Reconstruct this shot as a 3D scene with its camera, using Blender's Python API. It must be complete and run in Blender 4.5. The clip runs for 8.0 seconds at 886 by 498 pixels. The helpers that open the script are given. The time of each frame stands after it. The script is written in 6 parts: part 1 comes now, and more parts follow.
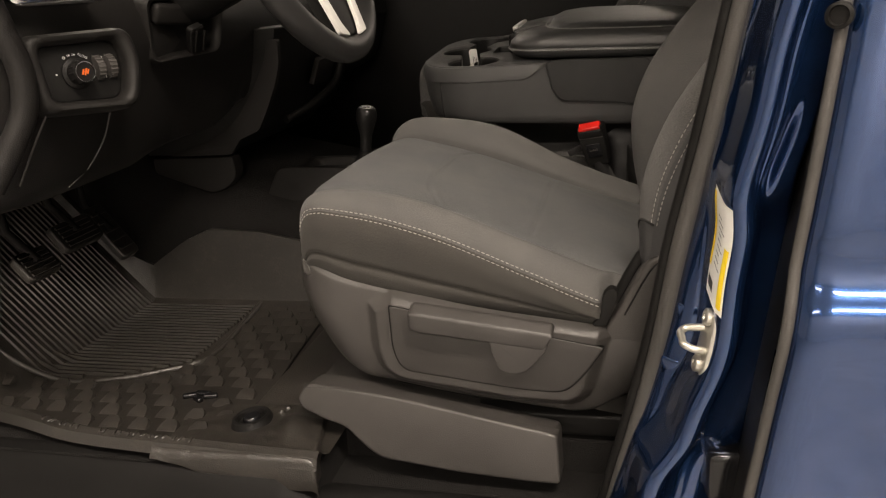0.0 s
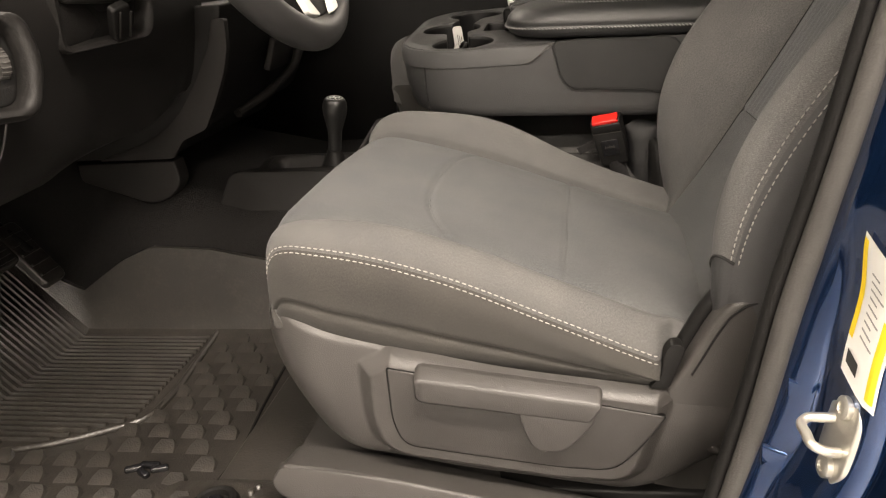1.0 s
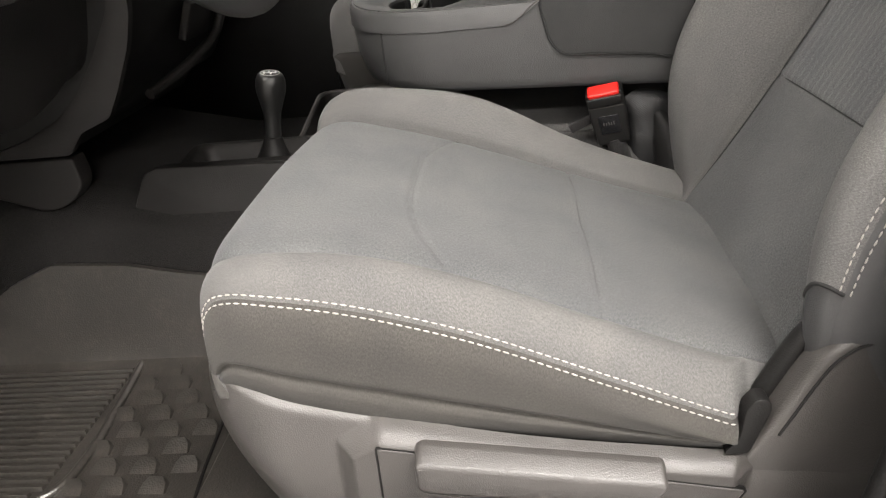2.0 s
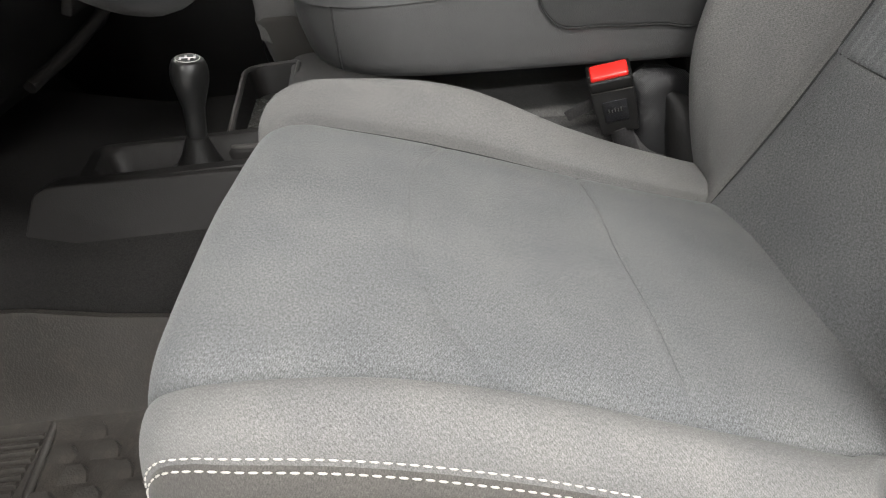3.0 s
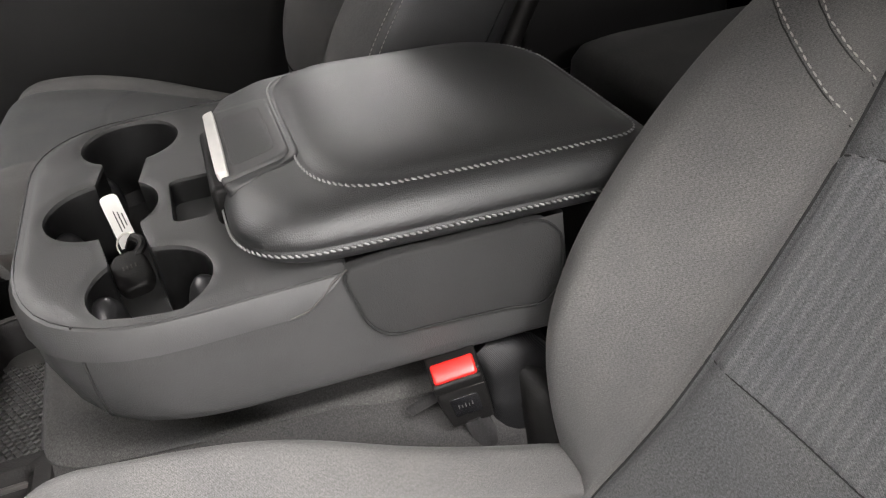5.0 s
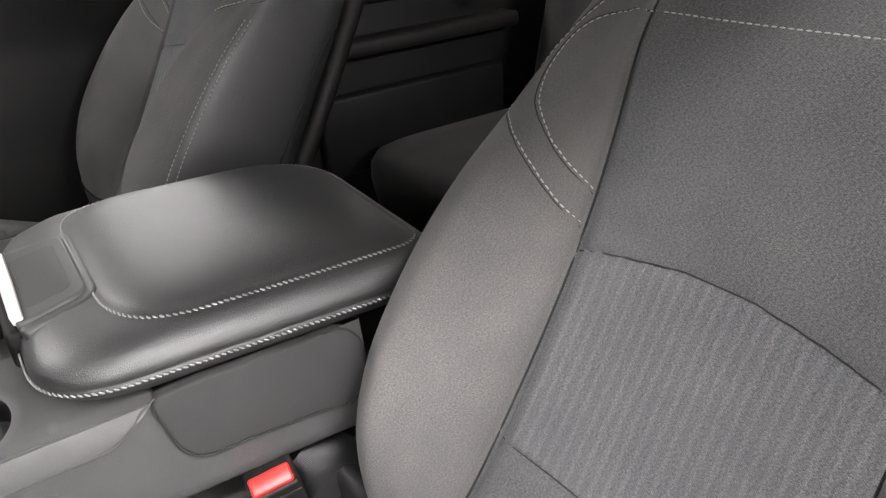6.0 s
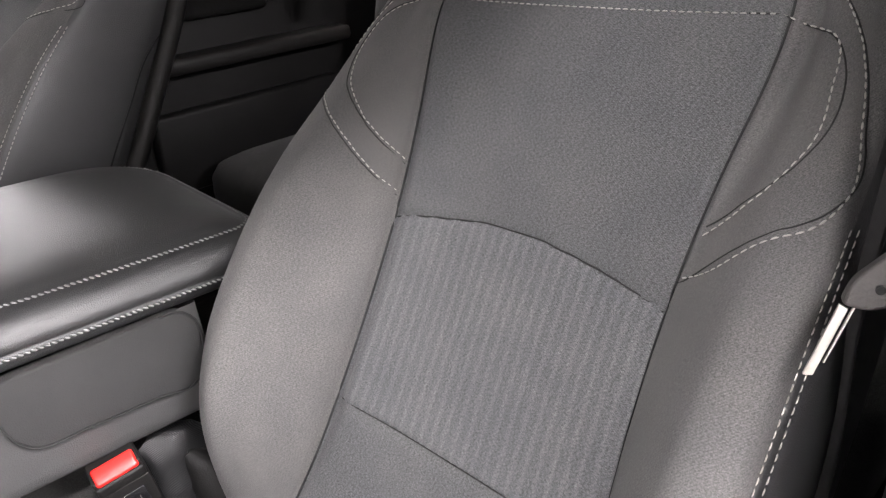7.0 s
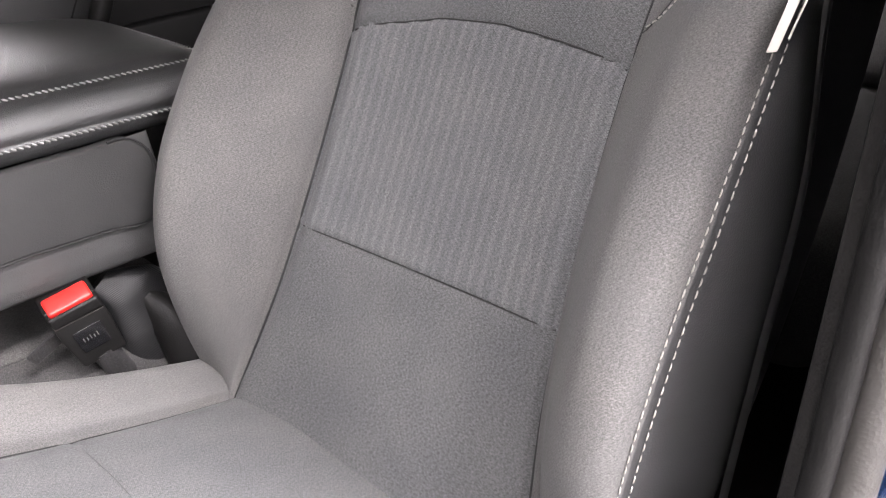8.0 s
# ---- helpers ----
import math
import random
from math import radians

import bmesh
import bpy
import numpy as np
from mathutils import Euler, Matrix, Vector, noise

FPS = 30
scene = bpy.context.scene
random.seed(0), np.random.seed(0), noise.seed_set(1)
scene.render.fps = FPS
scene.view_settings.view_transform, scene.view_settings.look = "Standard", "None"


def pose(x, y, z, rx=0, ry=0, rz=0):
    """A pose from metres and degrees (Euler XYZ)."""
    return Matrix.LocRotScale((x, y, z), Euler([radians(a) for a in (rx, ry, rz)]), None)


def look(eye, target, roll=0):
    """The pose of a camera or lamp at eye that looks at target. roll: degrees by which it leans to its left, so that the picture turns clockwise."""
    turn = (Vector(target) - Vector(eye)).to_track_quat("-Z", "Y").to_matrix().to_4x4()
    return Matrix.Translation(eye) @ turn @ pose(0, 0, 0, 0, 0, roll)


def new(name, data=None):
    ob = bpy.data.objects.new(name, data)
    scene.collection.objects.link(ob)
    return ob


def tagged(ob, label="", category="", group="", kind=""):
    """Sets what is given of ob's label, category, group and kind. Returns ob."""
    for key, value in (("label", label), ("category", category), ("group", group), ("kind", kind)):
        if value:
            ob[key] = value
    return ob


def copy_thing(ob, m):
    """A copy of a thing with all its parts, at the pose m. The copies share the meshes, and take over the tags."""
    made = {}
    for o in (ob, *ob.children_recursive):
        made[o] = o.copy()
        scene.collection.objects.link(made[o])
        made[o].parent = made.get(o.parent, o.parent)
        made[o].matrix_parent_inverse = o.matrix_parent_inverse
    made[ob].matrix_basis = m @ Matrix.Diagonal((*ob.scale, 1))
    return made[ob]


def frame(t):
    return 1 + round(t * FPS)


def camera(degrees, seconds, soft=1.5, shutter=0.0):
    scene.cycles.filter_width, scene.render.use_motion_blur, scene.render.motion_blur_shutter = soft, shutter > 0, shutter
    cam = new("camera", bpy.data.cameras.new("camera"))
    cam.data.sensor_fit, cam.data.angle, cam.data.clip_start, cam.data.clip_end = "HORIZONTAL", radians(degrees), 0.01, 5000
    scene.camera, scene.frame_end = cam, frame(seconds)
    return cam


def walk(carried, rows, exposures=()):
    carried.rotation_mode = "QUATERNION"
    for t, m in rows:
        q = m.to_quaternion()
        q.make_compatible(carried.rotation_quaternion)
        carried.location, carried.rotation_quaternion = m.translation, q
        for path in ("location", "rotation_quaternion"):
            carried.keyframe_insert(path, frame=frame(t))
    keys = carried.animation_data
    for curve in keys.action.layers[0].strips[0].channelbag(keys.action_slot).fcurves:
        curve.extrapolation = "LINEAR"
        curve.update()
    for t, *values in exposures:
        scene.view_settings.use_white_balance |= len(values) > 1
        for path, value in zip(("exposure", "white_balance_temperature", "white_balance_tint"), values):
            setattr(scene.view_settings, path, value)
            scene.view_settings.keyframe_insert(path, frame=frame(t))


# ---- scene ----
cam = camera(61.2, 8.0, soft=1.2)
PATH = [
    (0, (0.0233, 0.0074, 0.5497), (-0.4417, 1.7075, -0.0446), -4.8),
    (0.5, (-0.0298, 0.0967, 0.5469), (-0.4483, 1.7940, -0.0901), -5.1),
    (1, (-0.0818, 0.2102, 0.5562), (-0.4343, 1.9074, -0.1180), -5.3),
    (1.5, (-0.1181, 0.2939, 0.5516), (-0.3860, 1.9921, -0.1599), -5.5),
    (1.7, (-0.1386, 0.3339, 0.5423), (-0.3776, 2.0265, -0.1906), -5.7),
    (2.8, (-0.2213, 0.5506, 0.5469), (-0.2558, 2.1678, -0.3719), -6.6),
    (3, (-0.2362, 0.5831, 0.5572), (-0.2344, 2.1883, -0.3821), -6.5),
    (3.5, (-0.2316, 0.7003, 0.5758), (-0.1934, 2.2841, -0.3980), -6.9),
    (4, (-0.2120, 0.8007, 0.6092), (-0.1051, 2.3641, -0.3933), -7.1),
    (4.5, (-0.2009, 0.8510, 0.6678), (0.0242, 2.3864, -0.3570), -7.4),
    (5, (-0.1823, 0.8426, 0.7246), (0.2585, 2.3641, -0.2501), -6.6),
    (5.2, (-0.1748, 0.8389, 0.7422), (0.3497, 2.3538, -0.2008), -6.6),
    (6.3, (-0.1739, 0.7617, 0.7683), (0.8165, 2.1195, -0.0287), -4.5),
    (6.5, (-0.1758, 0.7412, 0.7692), (0.8761, 2.0525, -0.0269), -4.4),
    (7, (-0.1906, 0.7226, 0.7432), (0.9663, 1.9437, -0.0511), -4.4),
    (7.5, (-0.2018, 0.7105, 0.6864), (0.9830, 1.8944, -0.1227), -5.0),
    (8, (-0.1990, 0.6891, 0.6176), (0.9309, 1.8814, -0.2538), -5.7),
]
EXPOSURES = [(0.0, -1.43, 7900, 14), (0.5, -0.88, 7900, 14), (1.0, -0.42, 7700, 13), (1.5, -0.1, 7200, 12), (3.0, -0.02, 6450, 8), (3.5, 0.0, 6450, 9), (4.5, 0.13, 6500, 11), (5.2, 0.38, 6500, 12), (6.5, 0.9, 6400, 15), (8.0, 0.9, 6400, 18)]
walk(cam, [(t, look(eye, target, roll)) for t, eye, target, roll in PATH], EXPOSURES)

# ---- light: a showroom hall with lamps under its ceiling ----
world = bpy.data.worlds.new("hall_air")
world.use_nodes = True
world.node_tree.nodes["Background"].inputs[0].default_value = (1.0, 0.98, 0.95, 1)
world.node_tree.nodes["Background"].inputs[1].default_value = 0.004
scene.world = world


def area_lamp(name, eye, target, sx, sy, watts, colour):
    data = bpy.data.lights.new(name, "AREA")
    data.shape, data.size, data.size_y, data.energy, data.color = "RECTANGLE", sx, sy, watts, colour
    ob = new(name, data)
    ob.matrix_world = look(eye, target)
    return ob


WARM = (1.0, 0.975, 0.95)
LAMPS = ((-1.2, -0.5, 25), (0.85, -0.5, 262), (-2.0, -3.4, 40), (1.0, -3.4, 320), (-2.4, 3.6, 28), (0.9, 6.2, 48))  # place and watts
for lx, ly, watts in LAMPS:
    area_lamp("ceiling_lamp_light", (lx, ly, 2.55), (lx, ly, 0), 1.6, 0.35, watts, WARM)


# ---- materials ----
def material(name, colour, rough=0.6, metal=0.0, spec=0.5):
    m = bpy.data.materials.new(name)
    m.use_nodes = True
    b = m.node_tree.nodes["Principled BSDF"]
    b.inputs["Base Color"].default_value = (*colour, 1)
    b.inputs["Roughness"].default_value = rough
    b.inputs["Metallic"].default_value = metal
    b.inputs["Specular IOR Level"].default_value = spec
    return m


class Net:
    """Short names for wiring a material's nodes."""

    def __init__(self, m, coord="Object"):
        self.m, self.t = m, m.node_tree
        self.b = self.t.nodes["Principled BSDF"]
        self.co = self.t.nodes.new("ShaderNodeTexCoord").outputs[coord]

    def node(self, kind, **values):
        n = self.t.nodes.new(kind)
        for k, v in values.items():
            n.inputs[k.replace("_", " ")].default_value = v
        return n

    def mapped(self, scale, turn=(0, 0, 0)):
        n = self.node("ShaderNodeMapping")
        n.inputs["Scale"].default_value = scale
        n.inputs["Rotation"].default_value = turn
        self.t.links.new(self.co, n.inputs["Vector"])
        return n.outputs[0]

    def noise(self, scale, detail=3.0, rough=0.55, vec=None):
        n = self.node("ShaderNodeTexNoise", Scale=scale, Detail=detail, Roughness=rough)
        self.t.links.new(vec or self.co, n.inputs["Vector"])
        return n.outputs["Fac"]

    def voronoi(self, scale, vec=None, feature="F1"):
        n = self.node("ShaderNodeTexVoronoi", Scale=scale)
        n.feature = feature
        self.t.links.new(vec or self.co, n.inputs["Vector"])
        return n.outputs["Distance"]

    def wave(self, scale, vec=None, direction="X", distort=0.0):
        n = self.node("ShaderNodeTexWave", Scale=scale, Distortion=distort)
        n.bands_direction = direction
        n.inputs["Detail Scale"].default_value = 3.0
        self.t.links.new(vec or self.co, n.inputs["Vector"])
        return n.outputs["Fac"]

    def ramp(self, fac, stops):
        n = self.node("ShaderNodeValToRGB")
        e = n.color_ramp.elements
        while len(e) < len(stops):
            e.new(0.5)
        for el, (p, c) in zip(e, stops):
            el.position, el.color = p, (*c, 1)
        self.t.links.new(fac, n.inputs[0])
        return n.outputs[0]

    def mix(self, fac, a, b, blend="MIX"):
        n = self.node("ShaderNodeMix")
        n.data_type, n.blend_type = "RGBA", blend
        for k, v in ((0, fac), (6, a), (7, b)):
            if isinstance(v, (int, float)):
                n.inputs[k].default_value = v
            elif isinstance(v, tuple):
                n.inputs[k].default_value = (*v, 1)
            else:
                self.t.links.new(v, n.inputs[k])
        return n.outputs[2]

    def maths(self, op, a, b):
        n = self.node("ShaderNodeMath")
        n.operation = op
        for k, v in ((0, a), (1, b)):
            if isinstance(v, (int, float)):
                n.inputs[k].default_value = v
            else:
                self.t.links.new(v, n.inputs[k])
        return n.outputs[0]

    def colour(self, out):
        self.t.links.new(out, self.b.inputs["Base Color"])

    def rough(self, fac, lo, hi):
        n = self.node("ShaderNodeMapRange")
        n.inputs["To Min"].default_value, n.inputs["To Max"].default_value = lo, hi
        self.t.links.new(fac, n.inputs["Value"])
        self.t.links.new(n.outputs[0], self.b.inputs["Roughness"])

    def bump(self, height, distance, strength=1.0):
        n = self.node("ShaderNodeBump", Strength=strength, Distance=distance)
        self.t.links.new(height, n.inputs["Height"])
        if self.b.inputs["Normal"].is_linked:
            self.t.links.new(self.b.inputs["Normal"].links[0].from_socket, n.inputs["Normal"])
        self.t.links.new(n.outputs[0], self.b.inputs["Normal"])


def shade(c, k):
    return tuple(v * k for v in c)


def fabric(name, base, twill=230.0, ribs=0.0, coord="UV", angle=0.6, grain=(1300, 430, 1300), contrast=0.82):
    """Heathered woven cloth: long melange streaks, flecks, fine twill and soft mottling."""
    m = material(name, base, 0.92, 0.0, 0.2)
    n = Net(m, coord)
    spread = lambda k: ((0.36, shade(base, 1 - k * contrast)), (0.64, shade(base, 1 + k * contrast)))  # noqa: E731
    grey = lambda k: ((0.34, (1 - k * contrast,) * 3), (0.66, (1 + k * contrast,) * 3))  # noqa: E731
    streak = n.noise(1.0, 2.0, 0.6, n.mapped(grain, (0, 0, 0.15)))
    fleck = n.noise(1350, 2.0, 0.7)
    heather = n.noise(520, 3.0, 0.65)
    soft = n.noise(16, 4.0, 0.6)
    c = n.mix(0.45, n.ramp(streak, spread(0.6)), n.ramp(fleck, spread(0.75)))
    c = n.mix(1.0, c, n.ramp(heather, grey(0.30)), "MULTIPLY")
    c = n.mix(0.6, c, n.ramp(soft, ((0.3, (0.80, 0.81, 0.83)), (0.7, (1.15, 1.14, 1.11)))), "MULTIPLY")
    weave = n.wave(twill, n.mapped((1, 1, 1), (0, 0, angle)), "X", 0.6)
    c = n.mix(0.3, c, n.ramp(weave, grey(0.3)), "MULTIPLY")
    n.colour(c)
    n.bump(streak, 0.00008, 0.15)
    if ribs:
        line = n.ramp(n.wave(ribs, None, "Y", 0.5), ((0.45, (0.0, 0.0, 0.0)), (1.0, (1.0, 1.0, 1.0))))
        n.bump(line, 0.0004, 0.4)
        n.colour(n.mix(line, c, n.mix(1.0, c, (1.22, 1.22, 1.21), "MULTIPLY")))
    n.b.inputs["Sheen Weight"].default_value = 0.08
    n.b.inputs["Sheen Roughness"].default_value = 0.5
    n.b.inputs["Sheen Tint"].default_value = (0.8, 0.8, 0.8, 1)
    return m


def grained(name, base, rough=0.5, grain=520.0, depth=0.0004, spec=0.45):
    """Moulded plastic or vinyl with a leather-like grain, a little dust and wear."""
    m = material(name, base, rough, 0.0, spec)
    n = Net(m)
    cells = n.voronoi(grain)
    fine = n.noise(grain * 1.7, 3.0)
    cloud = n.noise(9, 4.0)
    n.colour(n.mix(0.7, base, n.ramp(cloud, ((0.3, shade(base, 0.75)), (0.72, shade(base, 1.3))))))
    n.rough(n.mix(0.5, cloud, fine), rough - 0.09, rough + 0.10)
    n.bump(cells, depth, 0.6)
    n.bump(fine, depth * 0.6, 0.4)
    return m


CLOTH = (0.088, 0.090, 0.093)
M_INSERT = fabric("seat_cloth_insert", (0.076, 0.0775, 0.079))
M_RIBBED = fabric("seat_cloth_ribbed", shade(CLOTH, 0.96), ribs=29.0)
M_BOLSTER = fabric("seat_cloth_bolster", (0.088, 0.0865, 0.085), twill=200.0, angle=-0.7, grain=(1300, 600, 1300), contrast=0.62)
M_SIDE = fabric("seat_cloth_side", (0.043, 0.0405, 0.0375), twill=260.0, contrast=0.6)
M_BACKSIDE = grained("seat_side_vinyl", (0.036, 0.036, 0.037), 0.42, 900, 0.00025, 0.5)
M_JUMP = fabric("centre_seat_cloth", (0.050, 0.049, 0.048), coord="Object")
M_SKIRT = fabric("centre_seat_side", (0.034, 0.033, 0.033), coord="Object")
M_FLAP = grained("woven_side_panel", (0.032, 0.032, 0.032), 0.7, 900, 0.0003, 0.15)
M_VINYL = grained("console_vinyl", (0.046, 0.046, 0.046), 0.48, 800, 0.0003, 0.25)
M_LEATHER = grained("armrest_leatherette", (0.020, 0.0205, 0.021), 0.46, 900, 0.0003, 0.9)
M_WOVEN = grained("woven_vinyl", (0.0075, 0.0075, 0.008), 0.42, 900, 0.0001, 0.3)
n = Net(M_WOVEN)
n.bump(n.wave(230, n.mapped((1, 1, 1), (0.5, 0.6, 0.4)), "X"), 0.0005, 0.5)
M_LINER = grained("liner_rubber", (0.050, 0.049, 0.047), 0.5, 500, 0.0003, 0.4)
M_PLATE = grained("console_plate", (0.060, 0.060, 0.060), 0.44, 900, 0.0002, 0.3)
M_PLASTIC = grained("seat_plastic", (0.042, 0.039, 0.037), 0.40, 900, 0.00022, 0.42)
M_DASH = grained("dash_plastic", (0.0115, 0.0107, 0.0103), 0.50, 600, 0.0003, 0.22)
M_STACK = grained("lower_dash_plastic", (0.0115, 0.0105, 0.0100), 0.58, 700, 0.0002, 0.25)
M_BLACK = grained("black_plastic", (0.0075, 0.0072, 0.0070), 0.50, 700, 0.0002, 0.18)
M_RUBBER = grained("mat_rubber", (0.021, 0.0188, 0.0168), 0.34, 420, 0.0005, 0.8)
M_SEAL = grained("weatherstrip_rubber", (0.050, 0.047, 0.044), 0.62, 500, 0.0003)
M_GLOSSY = grained("smooth_black_plastic", (0.010, 0.010, 0.010), 0.30, 900, 0.0001, 0.5)
M_GLOSSBLACK = material("gloss_black", (0.008, 0.008, 0.009), 0.16)
M_CHROME = material("chrome", (0.85, 0.85, 0.86), 0.12, 1.0)
M_SILVER = grained("satin_silver", (0.62, 0.61, 0.58), 0.35, 500, 0.0001)
M_RED = material("red_plastic", (0.55, 0.014, 0.010), 0.32)
M_THREAD = material("pale_thread", (0.33, 0.315, 0.29), 0.8)
M_GREYTHREAD = material("grey_lid_thread", (0.25, 0.25, 0.245), 0.75)
# Seam thread; also colours the tube that stands for shade behind the cushion.
M_THREADSHADE = material("dark_thread_and_cleft_shade", (0.010, 0.010, 0.010), 0.9)
M_SEAMTHREAD = material("grey_seam_thread", (0.055, 0.055, 0.056), 0.9)
M_FINGER = grained("finger_plastic", (0.022, 0.022, 0.023), 0.36, 900, 0.0001, 0.6)
M_WELL = grained("well_plastic", (0.010, 0.010, 0.010), 0.30, 900, 0.0001)
M_LINING = grained("headliner_cloth", (0.45, 0.44, 0.42), 0.9, 300, 0.0006)
M_PAPER = grained("label_paper", (0.74, 0.73, 0.70), 0.65, 300, 0.0001, 0.3)
M_WHEEL = grained("wheel_leather", (0.019, 0.0185, 0.0185), 0.46, 1300, 0.00012)
M_YELLOW = material("label_yellow", (0.80, 0.58, 0.03), 0.6)
M_INK = material("label_ink", (0.03, 0.03, 0.03), 0.7)
M_ORANGE = material("orange_print", (0.75, 0.13, 0.02), 0.5)
M_WHITEPRINT = material("white_print", (0.75, 0.75, 0.75), 0.6)
M_STEEL = grained("plated_steel", (0.55, 0.53, 0.48), 0.34, 300, 0.0003)
M_STEEL.node_tree.nodes["Principled BSDF"].inputs["Metallic"].default_value = 0.85
M_BELT = fabric("belt_webbing", (0.015, 0.014, 0.0145), twill=120.0, coord="Object")
M_HALL = grained("painted_wall", (0.66, 0.66, 0.66), 0.8, 60, 0.001)
M_HALLFLOOR = grained("sealed_concrete", (0.42, 0.41, 0.40), 0.45, 40, 0.001)

n = Net(M_LEATHER)
n.bump(n.noise(1.0, 3.0, 0.6, n.mapped((90, 420, 200), (0, 0, 0.5))), 0.00025, 0.3)
# Dust caught in the rubber's relief.
n = Net(M_RUBBER)
old = n.b.inputs["Base Color"].links[0].from_socket
dust = n.ramp(n.mix(0.5, n.noise(34, 4.0, 0.7), n.noise(210, 3.0, 0.6)), ((0.50, (0, 0, 0)), (0.64, (1, 1, 1))))
n.colour(n.mix(n.maths("MULTIPLY", dust, 0.28), old, (0.075, 0.064, 0.052)))

M_CARPET = material("carpet", (0.014, 0.014, 0.015), 0.95, 0.0, 0.2)
n = Net(M_CARPET)
tuft = n.noise(620, 4.0, 0.7)
n.colour(n.ramp(tuft, ((0.3, (0.004, 0.004, 0.004)), (0.75, (0.024, 0.022, 0.021)))))
n.bump(tuft, 0.004, 1.0)

M_BLUE = material("blue_metallic_paint", (0.004, 0.020, 0.07), 0.17, 0.85)
n = Net(M_BLUE)
flake = n.voronoi(2600)
n.colour(n.mix(0.5, (0.010, 0.046, 0.155), n.ramp(flake, ((0.1, (0.042, 0.115, 0.29)), (0.6, (0.007, 0.033, 0.115))))))
n.b.inputs["Coat Weight"].default_value = 1.0
n.b.inputs["Coat Roughness"].default_value = 0.03
n.b.inputs["Coat IOR"].default_value = 1.65
n.bump(n.noise(60, 2.0), 0.0003, 0.08)

M_LAMP = material("lamp_diffuser", (0.9, 0.9, 0.9), 0.5)
b = M_LAMP.node_tree.nodes["Principled BSDF"]
b.inputs["Emission Color"].default_value = (*WARM, 1)
b.inputs["Emission Strength"].default_value = 40.0

# Half see-through, to set how much light passes over the rear door.
M_TINT = material("unseen_tint_glass", (0.008, 0.008, 0.009), 0.05)
M_TINT.node_tree.nodes["Principled BSDF"].inputs["Alpha"].default_value = 0.5


# ---- mesh helpers ----
def thing(name, at, label, category, group="", kind=""):
    ob = new(name)
    ob.location, ob.empty_display_size = at, 0.05
    return tagged(ob, label, category, group, kind)


def attach(ob, parent):
    if parent is not None:
        ob.parent = parent
        if parent.type == "EMPTY":
            ob.matrix_parent_inverse = Matrix.Translation(-Vector(parent.location))
    return ob


def sheet(name, verts, faces, mat, parent=None, label="", uvs=None, sharp=40):
    """One mesh object from vertices and faces, smooth but for its sharp edges."""
    me = bpy.data.meshes.new(name)
    me.from_pydata([tuple(map(float, v)) for v in verts], [], [tuple(map(int, f)) for f in faces])
    me.materials.append(mat)
    me.shade_smooth()
    if sharp:
        me.set_sharp_from_angle(angle=radians(sharp))
    if uvs is not None:
        layer = me.uv_layers.new(name="UVMap")
        index = np.zeros(len(me.loops), int)
        me.loops.foreach_get("vertex_index", index)
        layer.data.foreach_set("uv", np.asarray(uvs, float)[index].ravel())
    me.update()
    ob = attach(new(name, me), parent)
    return tagged(ob, label)


def part(name, bm, mat, parent=None, label="", sharp=40):
    """One mesh object from a bmesh, which is freed."""
    bmesh.ops.recalc_face_normals(bm, faces=bm.faces)
    me = bpy.data.meshes.new(name)
    bm.to_mesh(me)
    bm.free()
    me.materials.append(mat)
    me.shade_smooth()
    me.set_sharp_from_angle(angle=radians(sharp))
    return tagged(attach(new(name, me), parent), label)


def hermite(xs, ys):
    """A smooth function through points (xs, ys)."""
    xs, ys = np.array(xs, float), np.array(ys, float)
    d = np.gradient(ys, xs, axis=0)

    def f(x):
        x = np.clip(np.asarray(x, float), xs[0], xs[-1])
        i = np.clip(np.searchsorted(xs, x) - 1, 0, len(xs) - 2)
        h = xs[i + 1] - xs[i]
        t = (x - xs[i]) / h
        if ys.ndim > 1:
            h, t = h[..., None], t[..., None]
        return (
            (2 * t**3 - 3 * t**2 + 1) * ys[i]
            + (t**3 - 2 * t**2 + t) * h * d[i]
            + (3 * t**2 - 2 * t**3) * ys[i + 1]
            + (t**3 - t**2) * h * d[i + 1]
        )

    return f


def smooth_path(pts, n, closed=False):
    """n points along a smooth curve through pts."""
    p = np.array(pts, float)
    if closed:
        p = np.vstack([p[-2:], p, p[:3]])
    s = np.r_[0, np.cumsum(np.linalg.norm(np.diff(p, axis=0), axis=1))]
    f = hermite(s, p)
    return f(np.linspace(s[2], s[-3], n + 1)[:-1]) if closed else f(np.linspace(0, s[-1], n))


def grid_faces(nu, nv, wrap=False):
    i, j = np.meshgrid(np.arange(nu - 1), np.arange(nv if wrap else nv - 1), indexing="ij")
    a, b = i * nv + j, i * nv + (j + 1) % nv
    return np.stack([a, b, b + nv, a + nv], -1).reshape(-1, 4)


